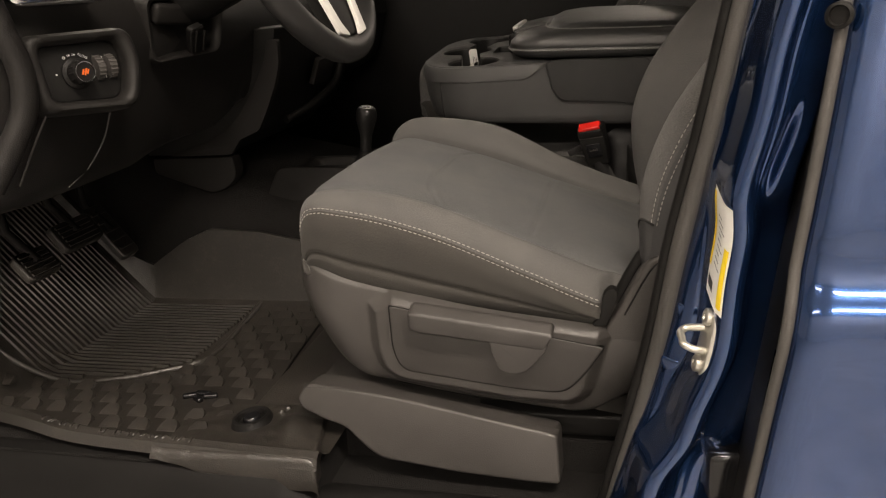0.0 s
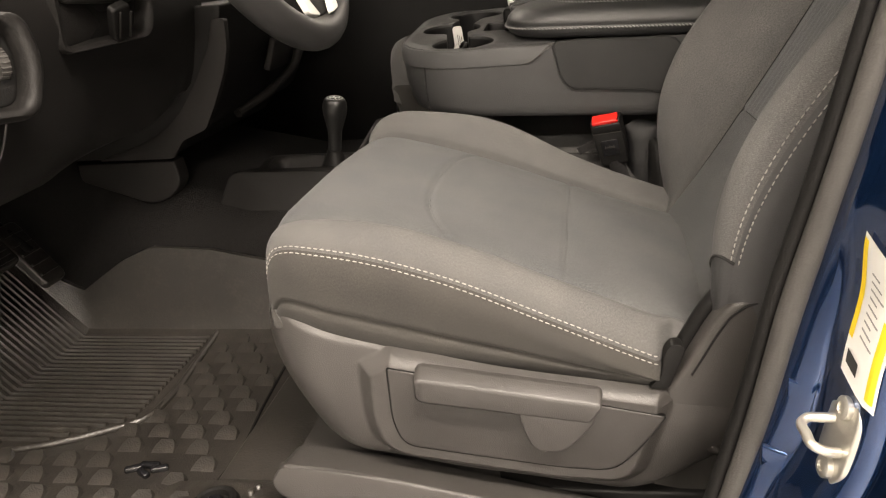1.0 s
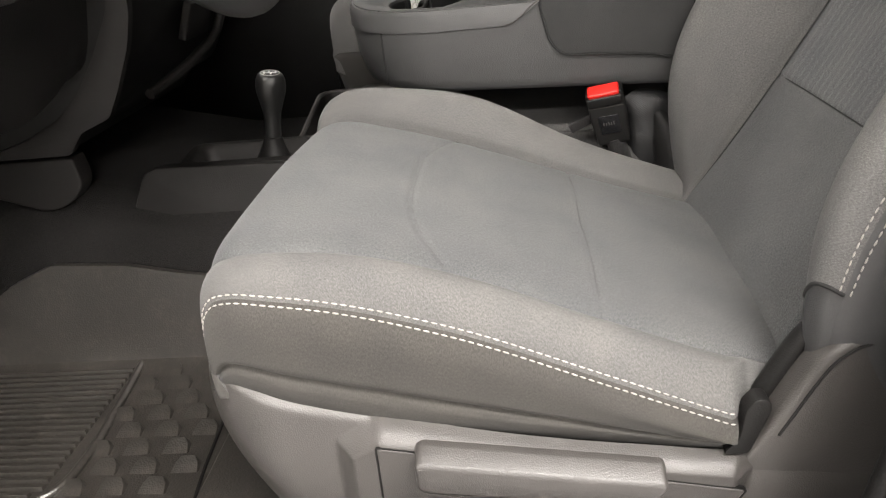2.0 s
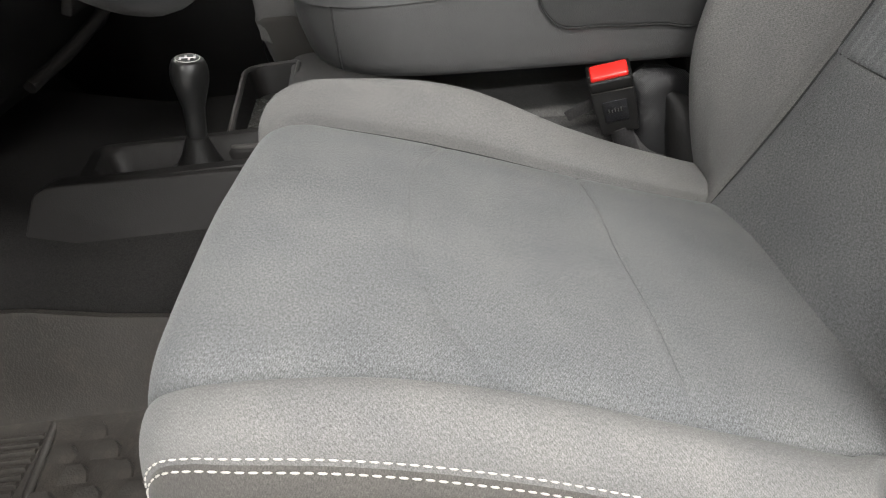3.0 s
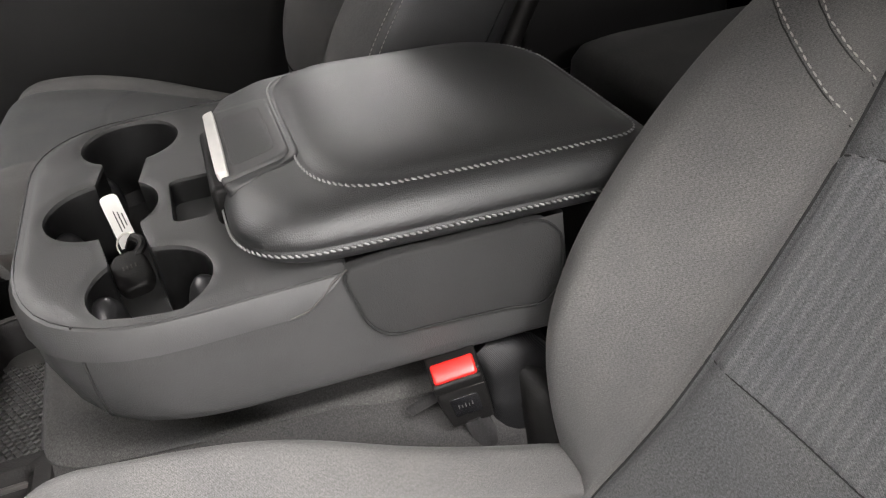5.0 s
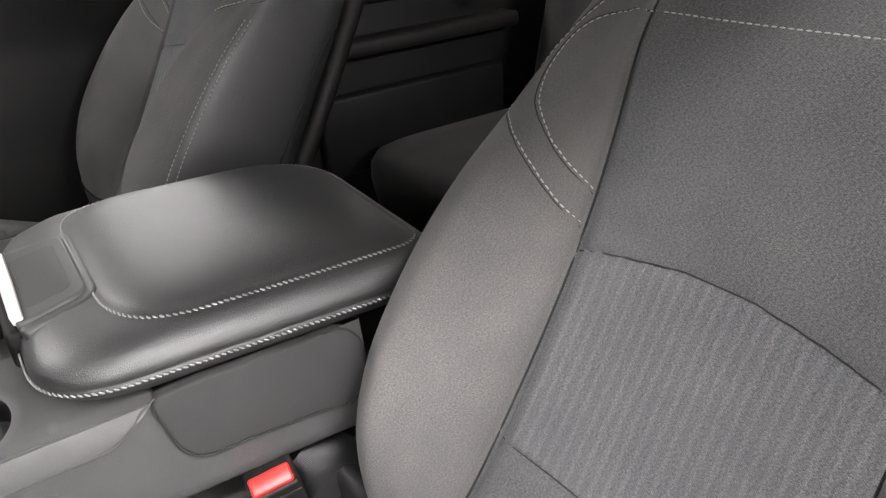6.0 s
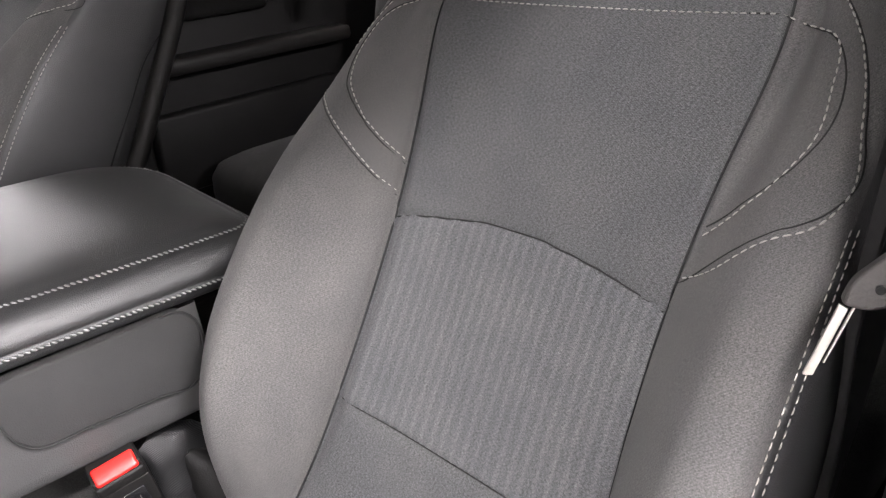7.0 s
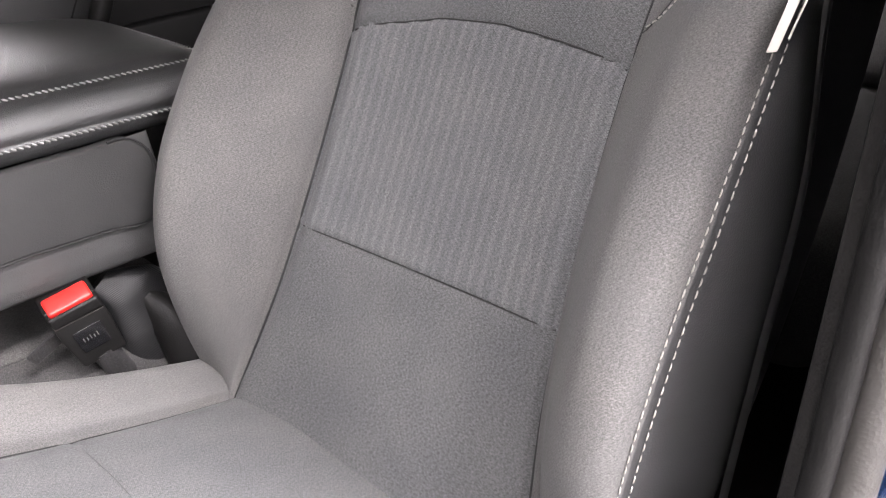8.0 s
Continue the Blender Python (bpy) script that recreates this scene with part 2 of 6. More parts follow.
def tube_data(pts, r, n=10, closed=False, cap=True):
    """Vertices and faces of a round tube; r may vary along it, or be (wide, thick)."""
    p = np.array(pts, float)
    k = len(p)
    tan = (np.roll(p, -1, 0) - np.roll(p, 1, 0)) if closed else np.gradient(p, axis=0)
    tan /= np.linalg.norm(tan, axis=1)[:, None]
    up = np.array([0, 0, 1.0]) if abs(tan[0][2]) < 0.9 else np.array([1.0, 0, 0])
    rings, rad = [], np.broadcast_to(np.asarray(r, float), (k,)) if np.ndim(r) < 2 else None
    a = np.linspace(0, 2 * np.pi, n, endpoint=False)
    for q in range(k):
        side = np.cross(tan[q], up)
        side /= np.linalg.norm(side)
        up = np.cross(side, tan[q])
        rings.append(p[q] + rad[q] * (np.cos(a)[:, None] * side + np.sin(a)[:, None] * up))
    v = np.concatenate(rings)
    f = [tuple(x) for x in grid_faces(k, n, True)]
    if closed:
        f += [((k - 1) * n + j, (k - 1) * n + (j + 1) % n, (j + 1) % n, j) for j in range(n)]
    elif cap:
        f += [tuple(range(n))[::-1], tuple((k - 1) * n + j for j in range(n))]
    return v, f


def tube(name, pts, r, mat, parent=None, label="", n=10, closed=False):
    return sheet(name, *tube_data(pts, r, n, closed), mat, parent, label)


def lathe(name, profile, m, mat, parent=None, label="", n=40, sharp=40, cap=True):
    """Turns (radius, height) pairs about the z axis of the pose m."""
    a = np.linspace(0, 2 * np.pi, n, endpoint=False)
    v = [m @ Vector((r * math.cos(t), r * math.sin(t), z)) for r, z in profile for t in a]
    f = [tuple(x) for x in grid_faces(len(profile), n, True)]
    if cap:
        f += [tuple(range(n))[::-1], tuple((len(profile) - 1) * n + j for j in range(n))]
    return sheet(name, v, f, mat, parent, label, None, sharp)


def box_bm(size, m, bevel=0.004, segments=3):
    bm = bmesh.new()
    bmesh.ops.create_cube(bm, size=1)
    bmesh.ops.scale(bm, vec=size, verts=bm.verts)
    if bevel:
        bmesh.ops.bevel(bm, geom=list(bm.edges), offset=bevel, segments=segments, profile=0.5, affect="EDGES", clamp_overlap=True)
    bmesh.ops.transform(bm, matrix=m, verts=bm.verts)
    return bm


def box(name, lo, hi, mat, parent=None, label="", bevel=0.004, segments=3, turn=(0, 0, 0)):
    c = [(a + b) / 2 for a, b in zip(lo, hi)]
    return part(name, box_bm([abs(b - a) for a, b in zip(lo, hi)], pose(*c, *turn), bevel, segments), mat, parent, label)


def plate_bm(outline, depth, m, bevel=0.003, segments=3):
    """A plate of the outline (x, y), from z = -depth to 0 of the pose m, with a rounded upper rim."""
    bm = bmesh.new()
    base = bm.faces.new([bm.verts.new((x, y, -depth)) for x, y in outline])
    up = bmesh.ops.extrude_face_region(bm, geom=[base])["geom"]
    bmesh.ops.translate(bm, vec=(0, 0, depth), verts=[g for g in up if isinstance(g, bmesh.types.BMVert)])
    if bevel:
        rim = [e for e in bm.edges if all(v.co.z > -1e-6 for v in e.verts)]
        bmesh.ops.bevel(bm, geom=rim, offset=bevel, segments=segments, profile=0.5, affect="EDGES", clamp_overlap=True)
    bmesh.ops.transform(bm, matrix=m, verts=bm.verts)
    return bm


def rounded(pts, r=0.01, n=5):
    """An outline with its corners rounded by r (one number or one for each corner)."""
    out, k = [], len(pts)
    rs = [r] * k if isinstance(r, (int, float)) else r
    for i, p in enumerate(pts):
        p, a, b = Vector(p), Vector(pts[i - 1]), Vector(pts[(i + 1) % k])
        u, w = (a - p), (b - p)
        d = min(rs[i], u.length * 0.49, w.length * 0.49)
        s, e = p + u.normalized() * d, p + w.normalized() * d
        for q in range(n + 1):
            t = q / n
            out.append(tuple((1 - t) ** 2 * s + 2 * t * (1 - t) * p + t * t * e))
    return out


def facing(origin, normal, up=(0, 0, 1)):
    """A pose whose z axis is normal and whose y axis leans to up."""
    z = Vector(normal).normalized()
    x = Vector(up).cross(z).normalized()
    return Matrix.Translation(origin) @ Matrix((x, z.cross(x), z)).transposed().to_4x4()


def stitch_row(name, pts, normals, mat, parent, length=0.0046, gap=0.0017, r=0.00062, label="", slant=0.0):
    """A row of single stitches, each a small spindle lying on the cloth."""
    p, nn = np.array(pts, float), np.array(normals, float)
    s = np.r_[0, np.cumsum(np.linalg.norm(np.diff(p, axis=0), axis=1))]
    at = lambda q: np.array([np.interp(q, s, p[:, k]) for k in range(3)])  # noqa: E731
    v, f, q = [], [], gap
    while q + length < s[-1]:
        a, b = at(q), at(q + length)
        lean = np.cross(b - a, nn[min(np.searchsorted(s, q), len(p) - 1)]) * slant
        a, b = a - lean, b + lean
        k = min(np.searchsorted(s, q), len(p) - 1)
        t = (b - a) / np.linalg.norm(b - a)
        up = nn[k] - t * (nn[k] @ t)
        up /= np.linalg.norm(up)
        side = np.cross(t, up)
        base = len(v)
        for w, z in ((0.0, 0.35), (0.25, 1.0), (0.75, 1.0), (1.0, 0.35)):
            c = a + (b - a) * w + up * r * (0.2 + 0.5 * z)
            v += [c + z * r * side, c + z * r * up, c - z * r * side, c - z * r * up * 0.8]
        for ring in range(3):
            o = base + ring * 4
            f += [(o + j, o + (j + 1) % 4, o + 4 + (j + 1) % 4, o + 4 + j) for j in range(4)]
        f += [(base + 3, base + 2, base + 1, base), (base + 12, base + 13, base + 14, base + 15)]
        q += length + gap
    return sheet(name, v, f, mat, parent, label, None, 0)


def normals_of(g):
    du, dv = np.gradient(g, axis=0), np.gradient(g, axis=1)
    k = np.cross(du, dv)
    return k / np.maximum(np.linalg.norm(k, axis=2), 1e-12)[..., None]


def loft(name, rings, mat, parent, label="", cap=True, sharp=40):
    n = len(rings[0])
    v = [p for r in rings for p in r]
    f = [tuple(x) for x in grid_faces(len(rings), n, True)]
    if cap:
        f.append(tuple(range(n))[::-1])
    if cap is True:
        f.append(tuple((len(rings) - 1) * n + j for j in range(n)))
    return sheet(name, v, f, mat, parent, label, None, sharp)


# ---- the driver's seat ----
MID = 1.063  # the seat's middle line


def grid_part(name, g, u0, u1, v0, v1, mat, parent, uv, label="", sharp=0):
    sub = g[u0:u1, v0:v1]
    f = grid_faces(sub.shape[0], sub.shape[1])
    return sheet(name, sub.reshape(-1, 3), f, mat, parent, label, uv[u0:u1, v0:v1].reshape(-1, 2), sharp)


def flat_uv(g):
    """Cloth coordinates in metres along the two ways of a grid."""
    u = np.cumsum(np.r_[0, np.linalg.norm(np.diff(g[:, g.shape[1] // 2], axis=0), axis=1)])
    v = np.cumsum(np.r_[0, np.linalg.norm(np.diff(g[g.shape[0] // 2], axis=0), axis=1)])
    return np.stack(np.meshgrid(u, v, indexing="ij"), -1)


X_KEYS = (-0.41, -0.35, -0.30, -0.20, -0.10, 0.0, 0.08)
z_seam = hermite(X_KEYS, (0.318, 0.319, 0.312, 0.286, 0.250, 0.213, 0.186))
z_in = hermite(X_KEYS, (0.338, 0.350, 0.349, 0.331, 0.278, 0.236, 0.206))
z_out = hermite(X_KEYS, (0.322, 0.329, 0.326, 0.300, 0.258, 0.216, 0.186))
z_stitch = hermite((-0.41, -0.383, -0.312, -0.217, -0.104, -0.016, 0.08), (0.312, 0.314, 0.307, 0.281, 0.233, 0.195, 0.163))
z_shield = hermite((-0.41, -0.303, -0.10, 0.0, 0.08), (0.243, 0.211, 0.174, 0.162, 0.153))


y_seam = hermite(X_KEYS, (1.262, 1.250, 1.234, 1.216, 1.213, 1.217, 1.222))


def cushion_grid(nu=190, nv=230):
    nose = [(-0.372, 0.15), (-0.388, 0.115), (-0.400, 0.085), (-0.407, 0.058), (-0.407, 0.036), (-0.401, 0.018), (-0.389, 0.0065), (-0.370, 0.0012), (-0.345, 0.0)]
    path = smooth_path(nose + [(x, 0.0) for x in np.linspace(-0.31, 0.085, 9)], nu)
    keys_v = None
    rows = []
    for x, drop in path:
        zs, zi, zo, zt, zb, ys = (float(f(x)) for f in (z_seam, z_in, z_out, z_stitch, z_shield, y_seam))
        pts = [
            (0.856, zb - 0.022), (0.838, zb + 0.004), (0.831, 0.5 * zb + 0.5 * zt - 0.006), (0.829, zt - 0.016), (0.834, zt - 0.003),
            (0.845, 0.45 * zt + 0.55 * zo + 0.003), (0.859, zo), (0.871, zo - 0.002), (0.882, zs - 0.0005), (0.897, zs + 0.0035),
            (0.96, zs + 0.006), (MID, zs + 0.007), (ys - 0.055, zs + 0.006), (ys - 0.015, zs + 0.003), (ys, zs), (ys + 0.013, zs + 0.55 * (zi - zs)),
            (0.5 * ys + 0.648, zi), (0.3 * ys + 0.914, zi - 0.012), (1.293, zi - 0.045), (1.297, zi - 0.085), (1.290, zi - 0.13),
        ]
        pts = np.array(pts)
        if keys_v is None:
            keys_v = np.r_[0, np.cumsum(np.hypot(*np.diff(pts, axis=0).T))]
        sec = hermite(keys_v, pts)(np.linspace(0, keys_v[-1], nv))
        t = min(max((-0.335 - x) / 0.078, 0.0), 0.995)
        k = 1 - 0.13 * (1 - math.sqrt(1 - t * t))
        y = MID + (sec[:, 0] - MID) * k
        y = y + 0.024 * min(max((x + 0.020) / 0.016, 0), 1) * np.clip((0.885 - y) / 0.04, 0, 1)
        side = np.clip(np.abs(sec[:, 0] - MID) / 0.235, 0, 1)
        z = sec[:, 1] - drop
        low = np.maximum(zb - 0.02 - z, 0) * (drop > 0.0005)
        z = z + low
        y = y + np.clip(low, 0, 0.03) * np.sign(MID - y)
        bow = -0.006 * np.exp(-(((sec[:, 0] - 1.0) / 0.14) ** 4)) * min(max((-0.30 - x) / 0.08, 0), 1)
        rows.append(np.stack([x + bow + 0.013 * side**4 * (x < -0.3) * t + 0.012 * min(max((drop - 0.07) / 0.05, 0), 1), y, z], -1))
    return np.array(rows), keys_v


seat = thing("bucket_seat", (-0.15, MID, 0.05), "grey heathered cloth bucket seat with pale stitching on a plastic base", "car seat", "front seats")
G, KV = cushion_grid()
NU, NV = G.shape[:2]
col = lambda k: int(round(KV[k] / KV[-1] * (NV - 1)))  # noqa: E731
C_ST, C_SO, C_SI = col(4), col(8), col(14)
# Seams sink into the cloth: along the bolsters, and two across the middle.
nrm = normals_of(G)
arc = hermite((0.89, 0.93, MID, 1.19, 1.23), (-0.214, -0.236, -0.257, -0.236, -0.212))
gx, gy = G[..., 0], G[..., 1]
inside = np.zeros((NU, NV))
inside[:, C_SO : C_SI + 1] = 1
dip = 0.0028 * np.exp(-(((gx - arc(gy)) / 0.0026) ** 2)) * inside
dip += 0.0022 * np.exp(-(((gx + 0.1045) / 0.0028) ** 2)) * inside
ky = np.linspace(0, KV[-1], NV)
for c, deep in ((C_SO, 0.005), (C_SI, 0.006), (C_ST, 0.0018), (col(1) + 6, 0.0045)):
    dip += deep * np.exp(-(((ky - ky[c]) / 0.0036) ** 2))[None, :]
wob = np.array([[noise.noise((p[0] * 9, p[1] * 9, 3.0)) for p in row[::6]] for row in G[::6]])
wob = np.kron(wob, np.ones((6, 6)))[:NU, :NV]
for _ in range(8):
    wob = (np.roll(wob, 1, 0) + np.roll(wob, -1, 0) + np.roll(wob, 1, 1) + np.roll(wob, -1, 1) + 2 * wob) / 6
G = G + nrm * (0.0016 * wob - dip)[..., None] * np.sign(nrm[NU // 2, NV // 2, 2])
UV = flat_uv(G)
grid_part("cushion_side", G, 0, NU, 0, C_ST + 1, M_SIDE, seat, UV, "darker cloth side panel")
grid_part("cushion_bolster", G, 0, NU, C_ST, C_SO + 1, M_BOLSTER, seat, UV)
grid_part("cushion_centre", G, 0, NU, C_SO, C_SI + 1, M_INSERT, seat, UV, "smooth grey cloth middle with two cross seams")
grid_part("cushion_bolster", G, 0, NU, C_SI, NV, M_BOLSTER, seat, UV)
nrm = normals_of(G) * np.sign(normals_of(G)[NU // 2, NV // 2, 2])
u_from = int(np.argmin(G[:, C_ST, 2] < 0.27))
for off in (-0.0042, 0.0042):
    c = int(round(np.interp(ky[C_ST] + off, ky, np.arange(NV))))
    u_to = int(np.argmin(np.abs(G[40:, C_ST, 0] + 0.016))) + 40
    stitch_row("seam_stitching", G[u_from:u_to, c], nrm[u_from:u_to, c], M_THREAD, seat, label="pale double seam thread")


def back_frame(s, w, p):
    """A place on the backrest: s up along it, w across, p forward of its plane."""
    return np.stack([0.040 + 0.4954 * s - 0.8687 * p, MID + w, 0.201 + 0.8687 * s + 0.4954 * p], -1)


S_KEYS = (-0.06, 0.0, 0.05, 0.11, 0.18, 0.25, 0.35, 0.43, 0.52, 0.60)
p_ridge = hermite(S_KEYS, (-0.055, 0.012, 0.054, 0.091, 0.107, 0.103, 0.080, 0.046, 0.016, 0.006))
w_seam = hermite(S_KEYS, (0.162, 0.154, 0.142, 0.130, 0.1235, 0.120, 0.121, 0.130, 0.148, 0.156))
w_edge = hermite(S_KEYS, (0.205, 0.214, 0.222, 0.228, 0.232, 0.234, 0.233, 0.230, 0.226, 0.222))


def back_grid(nu=210, nv=250):
    crown = [(0.525, 0.0), (0.560, -0.003), (0.588, -0.014), (0.604, -0.036), (0.608, -0.062), (0.600, -0.088)]
    path = smooth_path([(s, 0.0) for s in np.linspace(-0.06, 0.48, 11)] + crown, nu)
    kv, rows, sw = None, [], []
    for s, push in path:
        pr, ws, we = (float(f(s)) for f in (p_ridge, w_seam, w_edge))
        door_half, half = ([
            (0.0, 0.008), (0.5 * ws, 0.009), (ws - 0.016, 0.014), (ws, 0.015), (ws + 0.012, 0.012 + 0.28 * pr), (0.5 * (ws + we) - 0.006, 0.84 * pr),
            (0.45 * ws + 0.55 * we + 0.012, pr), (we - 0.011, 0.90 * pr), (we, 0.68 * pr - 0.003), (we + 0.007, 0.36 * pr - 0.010), (we + 0.011, -0.03), (we + 0.006, -0.075), (we - 0.02, -0.10),
        ] for ws in (ws + 0.016, ws))  # the middle reaches further towards the door
        half = np.array(half)
        pts = np.vstack([np.array(door_half)[:0:-1] * (-1, 1), half])
        if pr > 0:  # the bolster beside the door is flatter
            pts[5:9, 1] = np.array((0.80, 0.81, 0.62, 0.26)) * pr
        if kv is None:
            kv = np.linspace(0, 1, len(pts))
            ref = np.r_[0, np.cumsum(np.hypot(*np.diff(np.vstack([half[:0:-1] * (-1, 1), half]), axis=0).T))]
            kv = ref + 0.02 * np.arange(len(pts))
        sec = hermite(kv, pts)(np.linspace(0, kv[-1], nv))
        t = min(max((s - 0.43) / 0.185, 0.0), 0.99)
        k = 1 - 0.34 * (1 - math.sqrt(1 - t * t))
        sink = 0.25 * sec[:, 1] * min(max((s - 0.5) / 0.1, 0), 1)
        w = sec[:, 0] * k
        rows.append(back_frame(s, w, sec[:, 1] - sink + push))
        sw.append(np.stack([np.full(nv, s), w], -1))
    return np.array(rows), kv, np.array(sw)


H, KB, SW = back_grid()
BU, BV = H.shape[:2]
bcol = lambda k: int(round(KB[k] / KB[-1] * (BV - 1)))  # noqa: E731
# Sections run from the door side (w < 0) to the middle of the cab (w > 0).
B_EO, B_SO, B_SI, B_EI = bcol(4) - 1, bcol(9), bcol(15), bcol(20) + 1
nb = normals_of(H)
nb *= np.sign(-nb[BU // 2, BV // 2, 0])
bs, bw = SW[..., 0], SW[..., 1]
inb = np.zeros((BU, BV))
inb[:, B_SO : B_SI + 1] = 1
s_arc = hermite((-0.15, -0.08, 0.0, 0.08, 0.15), (0.326, 0.341, 0.350, 0.341, 0.326))
dip = 0.0026 * np.exp(-(((bs - s_arc(bw)) / 0.0028) ** 2)) * inb
dip += 0.0024 * np.exp(-(((bs - 0.1625 - 0.0006 * np.sin(bw * 900)) / 0.0030) ** 2)) * inb
kb = np.linspace(0, KB[-1], BV)
step = np.linalg.norm(H[BU // 3, B_SO] - H[BU // 3, B_SO + 1])
for c, deep in ((B_SO, 0.005), (B_SI, 0.005), (B_EO, 0.0016), (B_EI, 0.0016)):
    dip += deep * np.exp(-(((np.arange(BV) - c) * step / 0.0036) ** 2))[None, :]
H = H - nb * dip[..., None]
UVB = flat_uv(H)
u_arc = np.array([int(np.argmin(np.abs(bs[:, v] - s_arc(bw[:, v])))) for v in range(BV)])
u_low = int(np.argmin(np.abs(bs[:, BV // 2] - 0.1625)))
grid_part("backrest_side", H, 0, BU, 0, B_EO + 1, M_BACKSIDE, seat, UVB, "dark vinyl side panel")
s_foot = np.interp(bw[BU // 4], (-0.26, -0.225, -0.193, -0.15), (0.080, 0.075, 0.058, 0.046))
u_foot = np.array([int(np.argmin(np.abs(bs[:, v] - s_foot[v]))) for v in range(BV)])


def panel_between(name, lower, upper, mat, label="", c0=0, c1=0):
    """The part of the backrest between two rows, which may differ from column to column."""
    idx, f = {}, []
    for v in range(c0, c1):
        for u in range(BU - 1):
            if lower[v] <= u < upper[v]:
                f.append([idx.setdefault(k, len(idx)) for k in ((u, v), (u, v + 1), (u + 1, v + 1), (u + 1, v))])
    keys = list(idx)
    return sheet(name, [H[k] for k in keys], f, mat, seat, label, [UVB[k] for k in keys], 0)


panel_between("backrest_bolster", u_foot, np.full(BV, BU), M_BOLSTER, "", B_EO, B_SO)
panel_between("backrest_foot", np.zeros(BV, int), u_foot, M_BACKSIDE, "dark vinyl roll at the backrest's foot", B_EO, B_SO)
tube("seam_line", smooth_path([H[u_foot[v], v] for v in range(B_EO, B_SO, 4)], 40), 0.0016, M_THREADSHADE, seat, "dark sewn seam", 6)
grid_part("backrest_lower_centre", H, 0, u_low + 1, B_SO, B_SI + 1, M_INSERT, seat, UVB)


panel_between("backrest_ribbed_centre", np.full(BV, u_low), u_arc, M_RIBBED, "ribbed grey cloth panel below an arched seam", B_SO, B_SI)
panel_between("backrest_upper_centre", u_arc, np.full(BV, BU), M_INSERT, "", B_SO, B_SI)
grid_part("backrest_bolster", H, 0, BU, B_SI, B_EI + 1, M_BOLSTER, seat, UVB)
grid_part("backrest_side", H, 0, BU, B_EI, BV, M_BACKSIDE, seat, UVB, "dark vinyl side panel")
# A curved seam and a hard rolled edge on the side that faces the console.
vv = np.interp(np.linspace(0, 1, 60), (0, 0.45, 0.75, 1), (0.42, 0.45, 0.62, 0.98)) * (BV - 1 - B_EI) + B_EI
uu = np.interp(np.linspace(0, 1, 60), (0, 0.45, 0.75, 1), (20, 95, 135, 150))
line = np.array([H[int(u), int(v)] + (0, 0.0006, 0) for u, v in zip(uu, vv)])
tube("side_seam", smooth_path(line[::6], 50), 0.0011, M_THREADSHADE, seat, "dark curved side seam", 6)
tube("shell_edge", H[6:-12:6, BV - 9] + (0.012, 0.002, -0.004), 0.013, M_DASH, seat, "hard plastic back edge", 12)
# The hard shell behind.
shell = np.array([H[:, 0], H[:, 0] + (0.02, 0.03, -0.012), H[:, -1] + (0.02, -0.03, -0.012), H[:, -1]])
sheet("back_shell", shell.reshape(-1, 3), grid_faces(4, BU), M_BLACK, seat, "black moulded back shell")


def on_back(pairs, n=90):
    """Points and normals of the backrest along a path of (s, w)."""
    path = smooth_path(pairs, n)
    pts, ns = [], []
    for s, w in path:
        u = int(np.argmin(np.abs(bs[:, BV // 2] - s)))
        lo, hi = bcol(3), bcol(21)
        v = np.interp(w, bw[u, lo:hi], np.arange(lo, hi))
        a, t = int(v), v - int(v)
        pts.append((1 - t) * H[u, a] + t * H[u, a + 1])
        ns.append(nb[u, a])
    p = np.array(pts)
    for _ in range(6):
        p[1:-1] = (p[:-2] + 2 * p[1:-1] + p[2:]) / 4
    return p, np.array(ns)


for sgn in (-1, 1):
    loop = [(0.381, 0.125) if sgn > 0 else (0.396, 0.151), (0.412, 0.170), (0.437, 0.193), (0.465, 0.205), (0.495, 0.202), (0.513, 0.186), (0.522, 0.160), (0.524, 0.13)]
    stitch_row("loop_stitching", *on_back([(s - (0.006 + 0.009 * (w > 0.15)) * (sgn < 0) * (s < 0.5), sgn * w * (0.965 if sgn < 0 and s < 0.51 else 1)) for s, w in loop], 120), M_THREAD, seat, label="pale seam thread")
    rim = [(0.352, 0.123), (0.381, 0.163), (0.407, 0.200), (0.419, 0.222)] if sgn > 0 else [(0.356, 0.144), (0.372, 0.165), (0.398, 0.200), (0.412, 0.222)]
    rim += [(0.43, 0.229), (0.47, 0.222), (0.51, 0.204), (0.545, 0.180)]
    stitch_row("rim_stitching", *on_back([(s - (0.004 + 0.008 * (w > 0.15)) * (sgn < 0) * (s < 0.48), sgn * w * (0.985 if sgn < 0 else 1)) for s, w in rim], 120), M_THREAD, seat, label="pale seam thread")
    for path_, off in ((loop, 0.0032), (rim, 0.0032)):
        side = [(s - 0.006 * (sgn < 0) * (s < 0.5) - off * 0.8 * (s < 0.5), sgn * (w * (0.975 if sgn < 0 else 1) + off * (s > 0.42))) for s, w in path_]
        tube("seam_line", on_back(side, 110)[0], 0.0006, M_THREADSHADE, seat, "dark sewn seam", 6)
    for d in (-1, 1):
        c = (B_EO - d) if sgn < 0 else (B_EI + d)
        us = np.arange(int(np.argmin(np.abs(bs[:, 5] - 0.075))), int(np.argmin(np.abs(bs[:, 5] - 0.408))))
        stitch_row("edge_stitching", H[us, c] + nb[us, c] * 0.0004, nb[us, c], M_THREAD, seat, label="pale double seam thread")
stitch_row("top_stitching", *on_back([(0.5245, w) for w in np.linspace(-0.13, 0.13, 9)], 90), M_THREAD, seat, label="pale seam thread")

